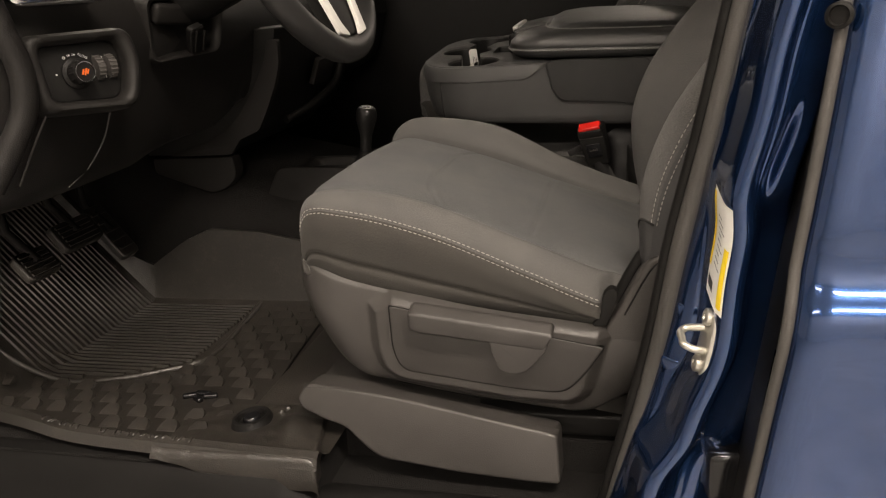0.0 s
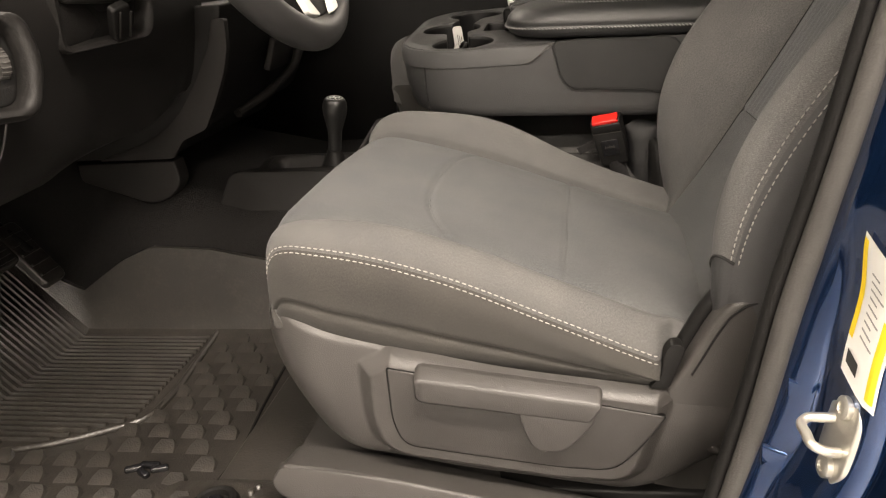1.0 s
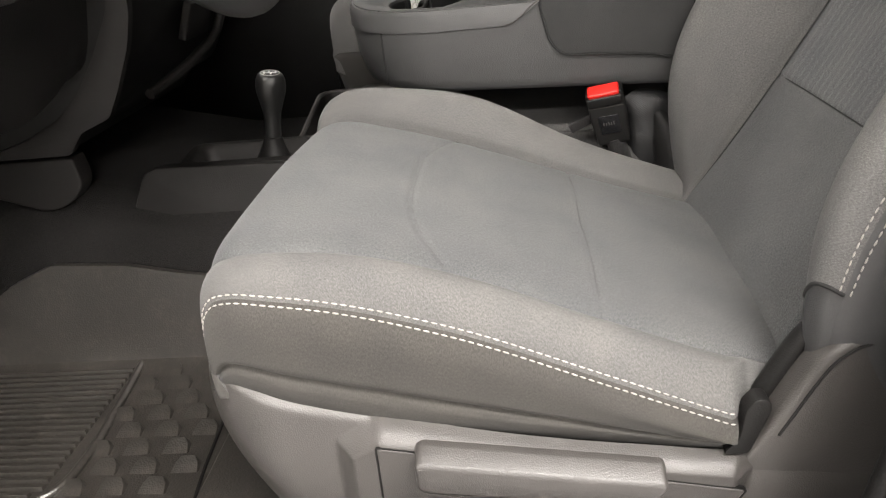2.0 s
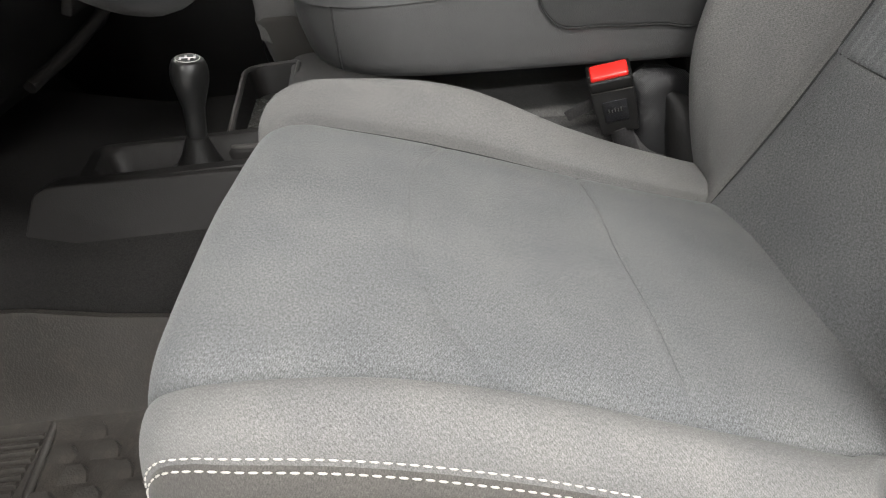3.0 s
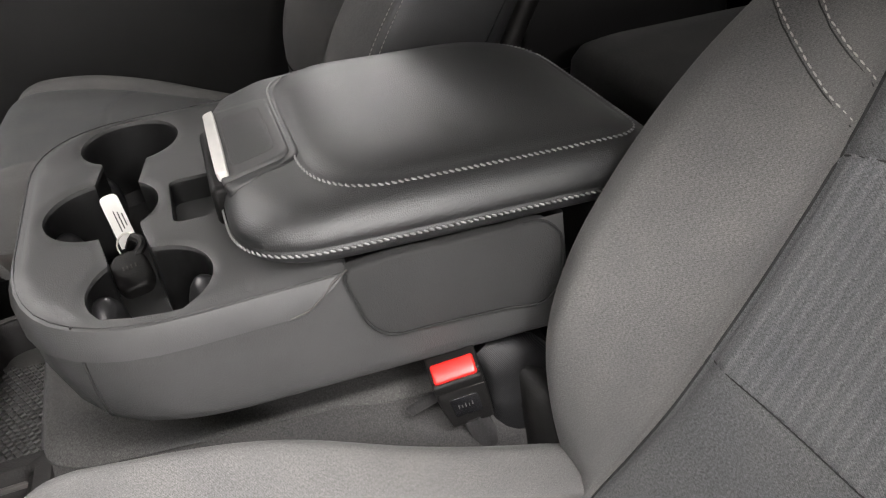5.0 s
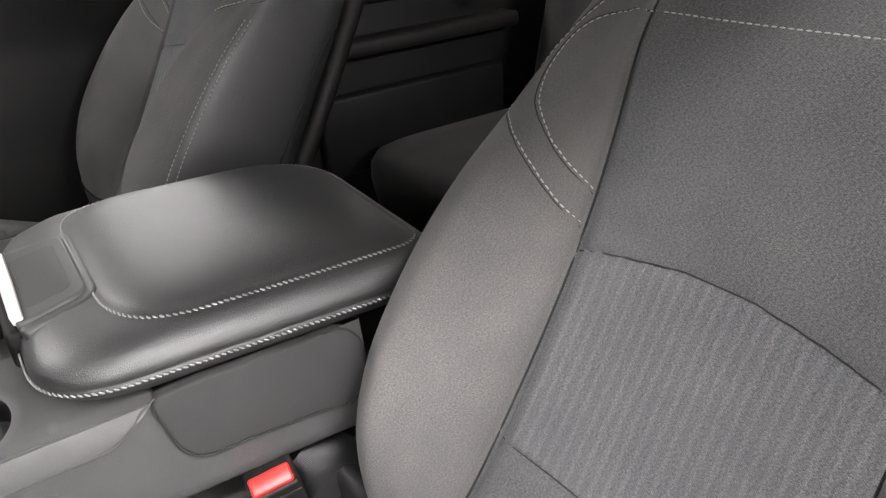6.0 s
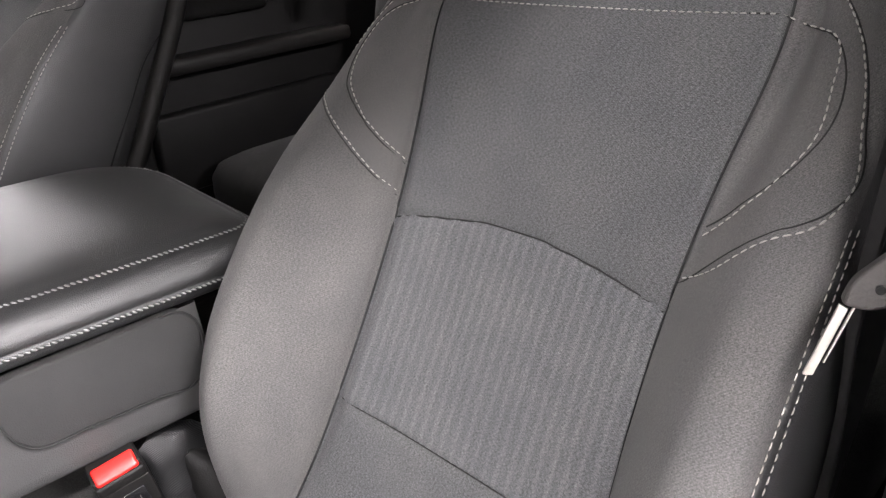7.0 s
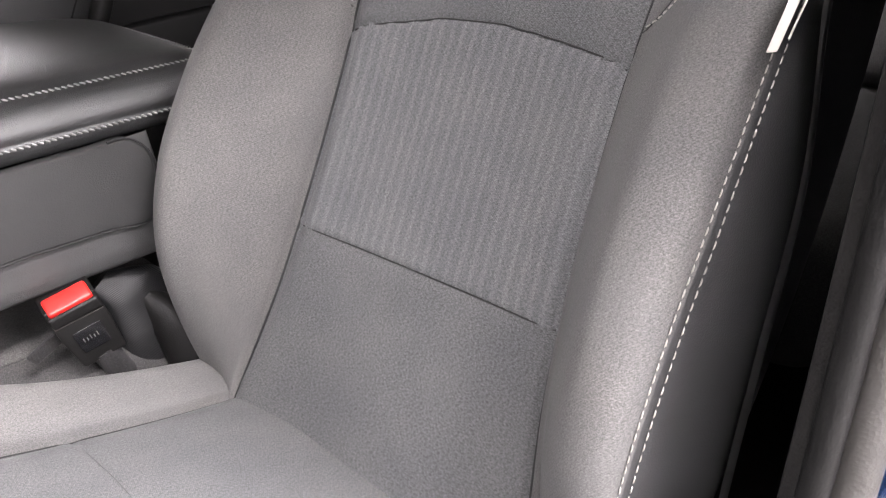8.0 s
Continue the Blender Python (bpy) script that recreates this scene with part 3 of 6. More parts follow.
# Dark seam lines sunk between the panels of cloth.
for row in (H[:, B_SO], H[:, B_SI]):
    tube("seam_line", row[4:-20:3], 0.0013, M_THREADSHADE, seat, "dark sewn seam", 6)
for line in ([(float(s_arc(w)), w) for w in np.linspace(-0.134, 0.119, 15)], [(0.1625, w) for w in np.linspace(-0.138, 0.122, 9)]):
    tube("seam_line", on_back(line, 60)[0], 0.0008, M_THREADSHADE, seat, "dark sewn seam", 6)
for c in (C_SO, C_SI):
    tube("seam_line", G[24:, c][::3], 0.0012, M_THREADSHADE, seat, "dark sewn seam", 6)


def on_cushion(xs_, ys_):
    pts = []
    for x, y in zip(xs_, ys_):
        u = int(np.argmin(np.abs(G[40:, NV // 2, 0] - x))) + 40
        v = np.interp(y, G[u, C_SO : C_SI + 1, 1], np.arange(C_SO, C_SI + 1))
        a, t = int(v), v - int(v)
        p = (1 - t) * G[u, a] + t * G[u, min(a + 1, NV - 1)]
        pts.append((x, y, p[2]))
    p = np.array(pts)
    for _ in range(4):
        p[1:-1] = (p[:-2] + 2 * p[1:-1] + p[2:]) / 4
    return p


yy = np.linspace(0.888, 1.210, 60)
tube("seam_line", on_cushion(arc(yy), yy), 0.0005, M_SEAMTHREAD, seat, "dark sewn seam", 6)
tube("seam_line", on_cushion(-0.1045 + 0.001 * np.sin(yy * 40), yy), 0.00045, M_SEAMTHREAD, seat, "dark sewn seam", 6)

# Dark tube along the joint of cushion and backrest, in place of its shade.
tube("cleft", [(0.036 + 0.001 * math.sin(y * 60), y, float(z_seam(0.036)) + 0.0035) for y in np.linspace(0.905, 1.212, 24)], 0.0026, M_THREADSHADE, seat, "dark cleft between cushion and backrest", 8)

# Head restraint on two posts.
hr = smooth_path([(0.655, 0.0), (0.650, 0.035), (0.68, 0.058), (0.75, 0.060), (0.82, 0.050), (0.845, 0.015), (0.82, -0.025), (0.74, -0.045), (0.675, -0.035)], 36, True)
ring, prof = [], np.linspace(-1, 1, 19)
for a in prof:
    k = (1 - abs(a) ** 5) ** 0.35 if abs(a) < 1 else 0.02
    ring.append([back_frame(0.745 + (s - 0.745) * (0.75 + 0.25 * k) * max(k, 0.05), a * 0.135, 0.0 + p * max(k, 0.05)) for s, p in hr])
ring = np.array(ring)
sheet("head_restraint", ring.reshape(-1, 3), grid_faces(19, 36, True), M_SIDE, seat, "dark padded head restraint", flat_uv(ring).reshape(-1, 2), 0)
for w in (-0.055, 0.055):
    tube("post", [back_frame(0.58, w, -0.03), back_frame(0.70, w, -0.005)], 0.006, M_CHROME, seat, "chrome post")

# Side shield: a shell that wraps the cushion's nose and runs back along the door side.
shield_top = hermite((-0.41, -0.396, -0.364, -0.337, -0.304, -0.272, -0.208, -0.145, -0.084, -0.019, 0.05, 0.13), (0.247, 0.242, 0.229, 0.219, 0.211, 0.205, 0.192, 0.181, 0.173, 0.165, 0.160, 0.156))
shield_low = hermite((-0.41, -0.379, -0.357, -0.331, -0.286, -0.214, -0.144, -0.076, -0.050, -0.026, -0.002, 0.03, 0.13), (0.125, 0.104, 0.086, 0.071, 0.062, 0.049, 0.041, 0.033, 0.031, 0.037, 0.052, 0.075, 0.09))
frame_out = rounded([(-0.308, 0.190), (-0.274, 0.2065), (-0.145, 0.185), (-0.013, 0.168), (-0.004, 0.153), (-0.028, 0.073), (-0.050, 0.054), (-0.119, 0.056), (-0.218, 0.069), (-0.276, 0.077), (-0.300, 0.095), (-0.308, 0.130)], [0.004, 0.003, 0.003, 0.003, 0.003, 0.012, 0.014, 0.01, 0.01, 0.014, 0.014, 0.014])
panel_out = rounded([(-0.275, 0.1905), (-0.013, 0.1430), (-0.0355, 0.1075), (-0.060, 0.0805), (-0.111, 0.082), (-0.214, 0.095), (-0.266, 0.102), (-0.2755, 0.130)], [0.003, 0.004, 0.02, 0.016, 0.02, 0.02, 0.016, 0.02])


def outline_distance(x, z, loop):
    """Distance of places to a closed outline, negative within."""
    p = np.array(loop, float)
    q = np.roll(p, -1, 0)
    best, odd = np.full(x.shape, 9.0), np.zeros(x.shape, bool)
    for (ax, az), (bx, bz) in zip(p, q):
        ex, ez = bx - ax, bz - az
        t = np.clip(((x - ax) * ex + (z - az) * ez) / max(ex * ex + ez * ez, 1e-12), 0, 1)
        best = np.minimum(best, np.hypot(x - ax - t * ex, z - az - t * ez))
        if az != bz:
            odd ^= ((az > z) != (bz > z)) & (x < (bx - ax) * (z - az) / (bz - az) + ax)
    return np.where(odd, -best, best)


def shield_grid(nv=110):
    g = []
    for t in np.linspace(0, 1, nv):
        x0, y0, r = -0.411 + 0.030 * t**2.6, 0.8385 + 0.004 * t, 0.060 + 0.012 * t
        a = np.linspace(0, np.pi / 2, 40)
        plan = [(x0 + 0.013 * (1 - u) ** 2, 1.22 + (y0 + r - 1.22) * u) for u in np.linspace(0, 0.97, 16)]
        plan += [(x0 + r * (1 - math.cos(w)), y0 + r * (1 - math.sin(w))) for w in a]
        plan += [(x, y0 + 0.004 * max(0, x) / 0.13) for x in np.linspace(x0 + r, 0.13, 210)[1:]]
        plan = np.array(plan)
        top, low = shield_top(plan[:, 0]), shield_low(plan[:, 0])
        z = top + (low - top) * t
        out = np.gradient(plan, axis=0)
        out = np.stack([out[:, 1], -out[:, 0]], -1)
        out /= np.linalg.norm(out, axis=1)[:, None]
        push = 0.011 * math.sin(math.pi * min(t * 1.05, 1)) ** 0.8 - 0.004 * math.exp(-((t / 0.025) ** 2)) - 0.020 * math.exp(-(((1 - t) / 0.06) ** 2))
        plan = plan + out * push
        k = np.clip(-outline_distance(plan[:, 0], z, frame_out) / 0.015, 0, 1)
        k = 0.75 * k + 0.25 * k * k * (3 - 2 * k)
        plan[:, 1] += (0.8205 - plan[:, 1]) * k
        g.append(np.column_stack([plan, z]))
    return np.array(g).transpose(1, 0, 2)


S = shield_grid()
sheet("side_shield", S.reshape(-1, 3), grid_faces(*S.shape[:2]), M_PLASTIC, seat, "grained grey plastic seat shield", None, 50)


def on_side(pts2, y):
    """Outline (x, z) to a plate facing the door."""
    return [(x, z) for x, z in pts2], facing((0, y, 0), (0, -1, 0))


# The inset panel with its dark gap line, and the lever: a chamfered bar that widens into a tab.
gap = [(-0.157 + (x + 0.157) * 1.010, 0.125 + (z - 0.125) * 1.018) for x, z in panel_out]
qo, qm = on_side(gap, 0.8201)
part("panel_gap", plate_bm(qo, 0.004, qm, 0), M_BLACK, seat, "dark gap line")
po, pm = on_side(panel_out, 0.8196)
part("adjuster_panel", plate_bm(po, 0.02, pm, 0.0015), M_PLASTIC, seat, "inset plastic panel")


tab_out = rounded([(-0.149, 0.162), (-0.081, 0.160), (-0.0765, 0.151), (-0.0805, 0.143), (-0.093, 0.127), (-0.104, 0.1165), (-0.114, 0.1125), (-0.128, 0.113), (-0.137, 0.119), (-0.1435, 0.136)], [0.003, 0.003, 0.004, 0.01, 0.01, 0.008, 0.008, 0.008, 0.008, 0.01])
lo_, lm_ = on_side(tab_out, 0.8016)
lever_ob = part("recliner_lever", plate_bm(lo_, 0.020, lm_, 0.0022, 4), M_PLASTIC, seat, "moulded plastic recliner lever")
bar = rounded([(-0.2465, 0.1925), (-0.2405, 0.1960), (-0.0725, 0.1730), (-0.0700, 0.1670), (-0.0800, 0.1445), (-0.2400, 0.1625), (-0.2465, 0.1665)], [0.004, 0.005, 0.004, 0.004, 0.005, 0.006, 0.006], 6)


def bar_ring(y, chamfer, inset):
    out = []
    for x, z in bar:
        top = 0.1960 - 0.1370 * (x + 0.2405)
        low = top - 0.0320
        k = min(max((z - low) / (top - low), 0), 1)
        xx = x + (inset if x < -0.16 else -inset) * min(abs(x + 0.158) / 0.08, 1) ** 4
        out.append((xx, y, z - chamfer * k**3 + inset * (1 - k) ** 3))
    return out


loft("grip_bar", [bar_ring(0.822, 0, 0), bar_ring(0.8165, 0, 0), bar_ring(0.8150, 0.0006, 0.0004), bar_ring(0.8040, 0.0062, 0.0008), bar_ring(0.8018, 0.0080, 0.0016), bar_ring(0.8010, 0.0110, 0.0036)], M_PLASTIC, lever_ob, "chamfered grip bar", True, 50)
# Recliner cover between shield and backrest, with a groove along its edge.
cover = [(-0.014, 0.160), (0.002, 0.184), (0.012, 0.204), (0.024, 0.228), (0.036, 0.246), (0.048, 0.2545), (0.062, 0.2575), (0.085, 0.254), (0.115, 0.238), (0.135, 0.20), (0.138, 0.09), (0.03, 0.09), (-0.02, 0.13)]
co, cm = on_side(rounded(cover, 0.012), 0.8335)
part("recliner_cover", plate_bm(co, 0.034, cm, 0.006, 4), M_PLASTIC, seat, "grained plastic recliner cover")
tube("cover_groove", smooth_path([(x + 0.008, 0.8335, z - 0.004) for x, z in cover[1:9]], 40), 0.0012, M_BLACK, seat, "dark groove", 6)
tube("cover_edge", smooth_path([(x - 0.002, 0.862, z + 0.002) for x, z in cover[1:9]], 40), 0.008, M_BLACK, seat, "black inner edge", 10)
tab = rounded([(-0.028, 0.166), (-0.017, 0.180), (-0.0145, 0.204), (-0.008, 0.213), (0.001, 0.212), (0.003, 0.204), (-0.010, 0.166)], 0.004)
to, tm = on_side(tab, 0.831)
part("trim_tab", plate_bm(to, 0.014, tm, 0.003), M_BLACK, seat, "dark cloth tab at the cushion's end")
ic = smooth_path([(0.012, 1.312, 0.285), (0.024, 1.306, 0.262), (0.034, 1.298, 0.225), (0.040, 1.290, 0.17)], 20)
tube("inner_recliner_cover", ic, np.interp(np.arange(20), [0, 5, 19], [0.008, 0.022, 0.034]), M_BLACK, seat, "smooth black inner recliner cover", 18)
skirt = lambda z, x0, y1: [(x, y, z - 0.55 * max(0.0, x + 0.30) * z / 0.26) for x, y in rounded([(0.08, 0.86), (0.08, y1), (x0, y1), (x0 + 0.01, 0.86)], [0.02, 0.02, 0.060, 0.05], 8)]  # noqa: E731
loft("front_skirt", [skirt(0.085, -0.360, 1.272), skirt(0.12, -0.374, 1.280), skirt(0.18, -0.392, 1.289), skirt(0.225, -0.402, 1.2955), skirt(0.248, -0.4055, 1.299), skirt(0.256, -0.4035, 1.298), skirt(0.260, -0.395, 1.292)], M_SIDE, seat, "dark cloth skirt below the cushion", False, 0)
box("seat_frame", (-0.30, 0.88, 0.0), (0.10, 1.24, 0.09), M_BLACK, seat, "black steel seat frame", 0.01)
box("rail", (-0.36, 0.852, 0.0), (0.12, 0.885, 0.03), M_BLACK, seat, "black seat rail", 0.004)
box("rail", (-0.36, 1.235, 0.0), (0.12, 1.27, 0.03), M_BLACK, seat, "black seat rail", 0.004)

# The passenger's seat is the mirror image, slid a little further forward.
PASS = Matrix.Translation((-0.222, 1.93, 0.115)) @ Matrix.Diagonal((1, -1, 1, 1))
other = copy_thing(seat, PASS)
other.name = "passenger_seat"
box("pedestal", (-0.42, 1.75, 0.0), (0.05, 2.14, 0.075), M_BLACK, other, "black seat pedestal", 0.01)
tagged(other, "grey cloth passenger seat, slid forward beyond the console")


# ---- centre console: a folded seat back with cup holders and a padded armrest lid ----
console = thing("centre_console", (-0.1, 1.515, 0.32), "dark folding centre console with cup holders and padded armrest lid", "console")
CX0, CX1, CY0, CY1, CZ = -0.361, 0.056, 1.313, 1.668, 0.4325
TIP = lambda y: 0.08 * (y - 1.33)  # the plate climbs towards the passenger's side  # noqa: E731


def console_loop(z, grow=0.0, n=10):
    """The outline of the console seen from above, at a height."""
    k = min(max((CZ - z) / 0.11, 0), 1)
    x0 = CX0 + 0.014 * k * k
    return rounded([(CX1, CY0 - grow), (CX1, CY1 + grow), (x0 - grow, CY1 + grow), (x0 - grow, CY0 - grow)], [0.003, 0.003, 0.10, 0.13], n)


def under(x, z):
    """The body's underside climbs towards the front."""
    lift = float(np.interp(x, (-0.36, -0.314, -0.281, -0.216, -0.135, -0.08, 0.01), (0.020, 0.017, 0.015, 0.011, 0.007, 0.003, 0.0)))
    k = min(max((0.40 - z) / 0.08, 0), 1)
    return z + lift * k


rings = []
for z, g in ((0.317, -0.014), (0.3172, -0.005), (0.3185, 0.0005), (0.323, 0.0040), (0.336, 0.0060), (0.37, 0.007), (0.400, 0.006), (0.415, 0.004), (0.430, 0.002)):
    rings.append([(x, y, under(x, z) + TIP(y) * min(1, max(0, (z - 0.32) / 0.085))) for x, y in console_loop(z, g)])
front_seam = []
for ring in rings[3:9]:
    near = sorted((p for p in ring if p[1] < 1.45), key=lambda p: abs(p[0] + 0.316))[:2]
    t = (-0.316 - near[0][0]) / (near[1][0] - near[0][0])
    p = [a + (b - a) * t for a, b in zip(*near)]
    front_seam.append((p[0] - 0.0003, p[1] - 0.0004, p[2]))
loft("body", rings, M_VINYL, console, "dark woven vinyl console body", "below")
# Trim rim under the plate.
rings = [[(x, y, z) for x, y in console_loop(0.43, g)] for z, g in ((0.402, 0.002), (0.405, 0.0075), (0.422, 0.0075), (0.4285, 0.004), (0.4305, -0.004))]
rim = [[(min(x, -0.122 - 1.5 * (0.4305 - z)), y, z + TIP(y)) for x, y, z in r] for r in rings]
loft("plate_rim", rim, M_PLATE, console, "grained plastic rim", False)
# Top plate with three linked cup wells and a small square pocket.
CUPS = [(-0.261, 1.361, 0.0465), (-0.297, 1.487, 0.0480), (-0.271, 1.613, 0.0470)]
SLOTS = [((-0.273, 1.39), (-0.285, 1.46), 0.017), ((-0.288, 1.51), (-0.275, 1.58), 0.020)]
POCKET = (-0.237, -0.175, 1.434, 1.504)


def well_depth(x, y):
    """Signed distance to the wells: negative within."""
    d = np.full(np.shape(x), 9.0)
    for cx, cy, r in CUPS:
        d = np.minimum(d, np.hypot(x - cx, y - cy) - r)
    for (ax, ay), (bx, by), r in SLOTS:
        t = np.clip(((x - ax) * (bx - ax) + (y - ay) * (by - ay)) / ((bx - ax) ** 2 + (by - ay) ** 2), 0, 1)
        d = np.minimum(d, np.hypot(x - ax - t * (bx - ax), y - ay - t * (by - ay)) - r)
    return d


def pocket_depth(x, y):
    qx, qy = np.abs(x - (POCKET[0] + POCKET[1]) / 2) - 0.025, np.abs(y - (POCKET[2] + POCKET[3]) / 2) - 0.029
    return np.hypot(np.maximum(qx, 0), np.maximum(qy, 0)) + np.minimum(np.maximum(qx, qy), 0) - 0.008


def outline_depth(x, y):
    cx, cy = (CX0 - 0.12) / 2, (CY0 + CY1) / 2
    hx, hy = (-0.12 - CX0) / 2, (CY1 - CY0) / 2
    r = np.where(x < cx + 0.05, np.where(y < cy, 0.110, 0.085), 0.004)
    qx, qy = np.abs(x - cx) - hx + r, np.abs(y - cy) - hy + r
    return np.hypot(np.maximum(qx, 0), np.maximum(qy, 0)) + np.minimum(np.maximum(qx, qy), 0) - r


def plate_mesh():
    step = 0.0030
    xs, ys = np.arange(CX0 - 0.006, -0.108, step), np.arange(CY0 - 0.006, CY1 + 0.008, step)
    x, y = [a.copy() for a in np.meshgrid(xs, ys, indexing="ij")]

    def field(x, y):
        return np.maximum(np.maximum(outline_depth(x, y), -well_depth(x, y)), -pocket_depth(x, y))

    keep = field(x, y) < 0.35 * step
    used = keep[:-1, :-1] & keep[1:, :-1] & keep[:-1, 1:] & keep[1:, 1:]
    for _ in range(3):
        d, e = field(x, y), 1e-4
        gx_, gy_ = (field(x + e, y) - d) / e, (field(x, y + e) - d) / e
        near = np.zeros_like(keep)
        cnt = np.zeros(keep.shape)
        for a in (0, 1):
            for c in (0, 1):
                cnt[a : a + used.shape[0], c : c + used.shape[1]] += used
        near = (cnt > 0) & (cnt < 4)
        x = np.where(near, x - d * gx_, x)
        y = np.where(near, y - d * gy_, y)
    bm = bmesh.new()
    vert = {}

    def at(i, j):
        if (i, j) not in vert:
            px, py = x[i, j], y[i, j]
            dish = 0.003 * math.exp(-((min(0, outline_depth(px, py)) / 0.006) ** 2))
            lip = 0.0022 * math.exp(-((well_depth(px, py) / 0.004) ** 2))
            vert[i, j] = bm.verts.new((px, py, CZ + TIP(py) - dish - lip))
        return vert[i, j]

    for i, j in zip(*np.nonzero(used)):
        bm.faces.new((at(i, j), at(i + 1, j), at(i + 1, j + 1), at(i, j + 1)))
    edge = [e for e in bm.edges if e.is_boundary]
    wells = [e for e in edge if all(abs(well_depth(v.co.x, v.co.y)) < 0.002 for v in e.verts)]
    pocket = [e for e in edge if all(abs(pocket_depth(v.co.x, v.co.y)) < 0.002 for v in e.verts)]
    liner = bmesh.new()
    for loop, deep, lip in ((wells, 0.071, 0.004), (pocket, 0.022, 0.003)):
        got = bmesh.ops.extrude_edge_only(bm, edges=loop)["geom"]
        vs = [g for g in got if isinstance(g, bmesh.types.BMVert)]
        bmesh.ops.translate(bm, vec=(0, 0, -lip), verts=vs)
        low = [e for e in got if isinstance(e, bmesh.types.BMEdge)]
        made = {v: liner.verts.new(v.co) for v in vs}
        deep_v = {v: liner.verts.new(v.co - Vector((0, 0, deep))) for v in vs}
        for e in low:
            a, c = e.verts
            if a in made and c in made:
                liner.faces.new((made[a], made[c], deep_v[c], deep_v[a]))
    return bm, liner


plate_bmesh, liner_bmesh = plate_mesh()
part("cup_plate", plate_bmesh, M_PLATE, console, "grained plastic plate with three linked cup wells", 50)
part("well_liner", liner_bmesh, M_WELL, console, "glossy black well walls", 50)
part("well_floor", plate_bm([(min(x, -0.20), y) for x, y in console_loop(0.366, -0.008)], 0.004, Matrix.Translation((0, 0, 0.366)), 0), M_PLATE, console, "dark well floor")
box("pocket_floor", (-0.25, 1.425, 0.416), (-0.165, 1.515, 0.423), M_PLATE, console, "", 0)
# Sprung fingers that grip the cups: rounded dark tabs in each well.
for cx, cy, turn in ((-0.225, 1.368, 15), (-0.301, 1.372, 165), (-0.337, 1.500, 165), (-0.310, 1.612, 175), (-0.232, 1.606, 5), (-0.257, 1.496, 0)):
    bmt = bmesh.new()
    bmesh.ops.create_uvsphere(bmt, u_segments=20, v_segments=12, radius=1)
    bmesh.ops.scale(bmt, vec=(0.016, 0.022, 0.034), verts=bmt.verts)
    bmesh.ops.transform(bmt, matrix=pose(cx, cy, 0.388, 0, 0, turn), verts=bmt.verts)
    part("cup_finger", bmt, M_FINGER, console, "smooth dark sprung finger")


# Armrest lid: a padded block with a domed top, its seams sewn with pale thread.
# Rings from below: height, front edge, edge towards the driver, edge towards the passenger, back edge.
LID = [
    (0.434, -0.166, 1.330, 1.590, 0.140), (0.4345, -0.182, 1.318, 1.604, 0.150), (0.4390, -0.190, 1.3120, 1.609, 0.155), (0.4460, -0.195, 1.3090, 1.611, 0.157),
    (0.4500, -0.1958, 1.3088, 1.611, 0.157), (0.4512, -0.1945, 1.3103, 1.610, 0.156), (0.4525, -0.1955, 1.3088, 1.611, 0.157), (0.4600, -0.1925, 1.3095, 1.610, 0.157),
    (0.4695, -0.182, 1.3135, 1.606, 0.154), (0.4765, -0.160, 1.3205, 1.600, 0.149), (0.4798, -0.137, 1.3290, 1.592, 0.143), (0.4806, -0.1295, 1.3325, 1.588, 0.139),
    (0.4808, -0.1275, 1.3340, 1.586, 0.137), (0.4835, -0.1255, 1.3365, 1.583, 0.134), (0.4880, -0.116, 1.347, 1.574, 0.125), (0.4915, -0.095, 1.372, 1.556, 0.10), (0.4930, -0.06, 1.41, 1.53, 0.06),
]


def lid_ring(z, xf, y0, y1, xb, n=10):
    pts = rounded([(xb, y0), (xb, y1), (xf, y1), (xf, y0)], [0.03, 0.085, 0.055, 0.070], n)
    return [(x, y, z + 0.06 * (y - 1.33) * (z - 0.43) / 0.05 - 0.04 * (x + 0.1) - 0.03 * max(0, x - 0.07) * max(0, y - 1.4) * (z > 0.465)) for x, y in pts]


lid = loft("armrest_lid", [lid_ring(*r) for r in LID], M_LEATHER, console, "padded black leatherette armrest lid with pale stitching", True, 0)


def lid_normals(loop):
    d = np.array(loop) - np.array([0.0, 1.45, 0.40])
    return d / np.linalg.norm(d, axis=1)[:, None]


for ring in ((0.4485, -0.1964, 1.3084, 1.6115, 0.157), (0.4804, -0.1325, 1.3308, 1.590, 0.141)):
    dense = smooth_path(np.roll(np.array(lid_ring(*ring, 24)), -30, axis=0), 500, True)
    stitch_row("lid_stitching", dense, lid_normals(dense), M_GREYTHREAD, lid, 0.0042, 0.0008, 0.0010, "pale cable stitched thread", 0.28)
# Latch let into the front: a grey surround with a dished grip and a pale pull bar.
SC = facing((-0.1620, 1.469, 0.4880), (-0.16, -0.045, 0.98), (1, 0, 0)) @ pose(0, 0, 0, 0, 0, 90)
part("latch_groove", plate_bm(rounded([(-0.030, -0.080), (0.034, -0.074), (0.034, 0.074), (-0.030, 0.080)], [0.008, 0.022, 0.022, 0.008]), 0.012, SC @ pose(0, 0, -0.0015), 0.004, 4), M_LEATHER, lid, "padded edge round the latch")
part("latch_surround", plate_bm(rounded([(-0.031, -0.070), (0.027, -0.064), (0.027, 0.064), (-0.031, 0.070)], [0.006, 0.014, 0.014, 0.006]), 0.014, SC @ pose(0, 0, 0.0015), 0.003, 4), M_PLATE, lid, "grey plastic latch surround")
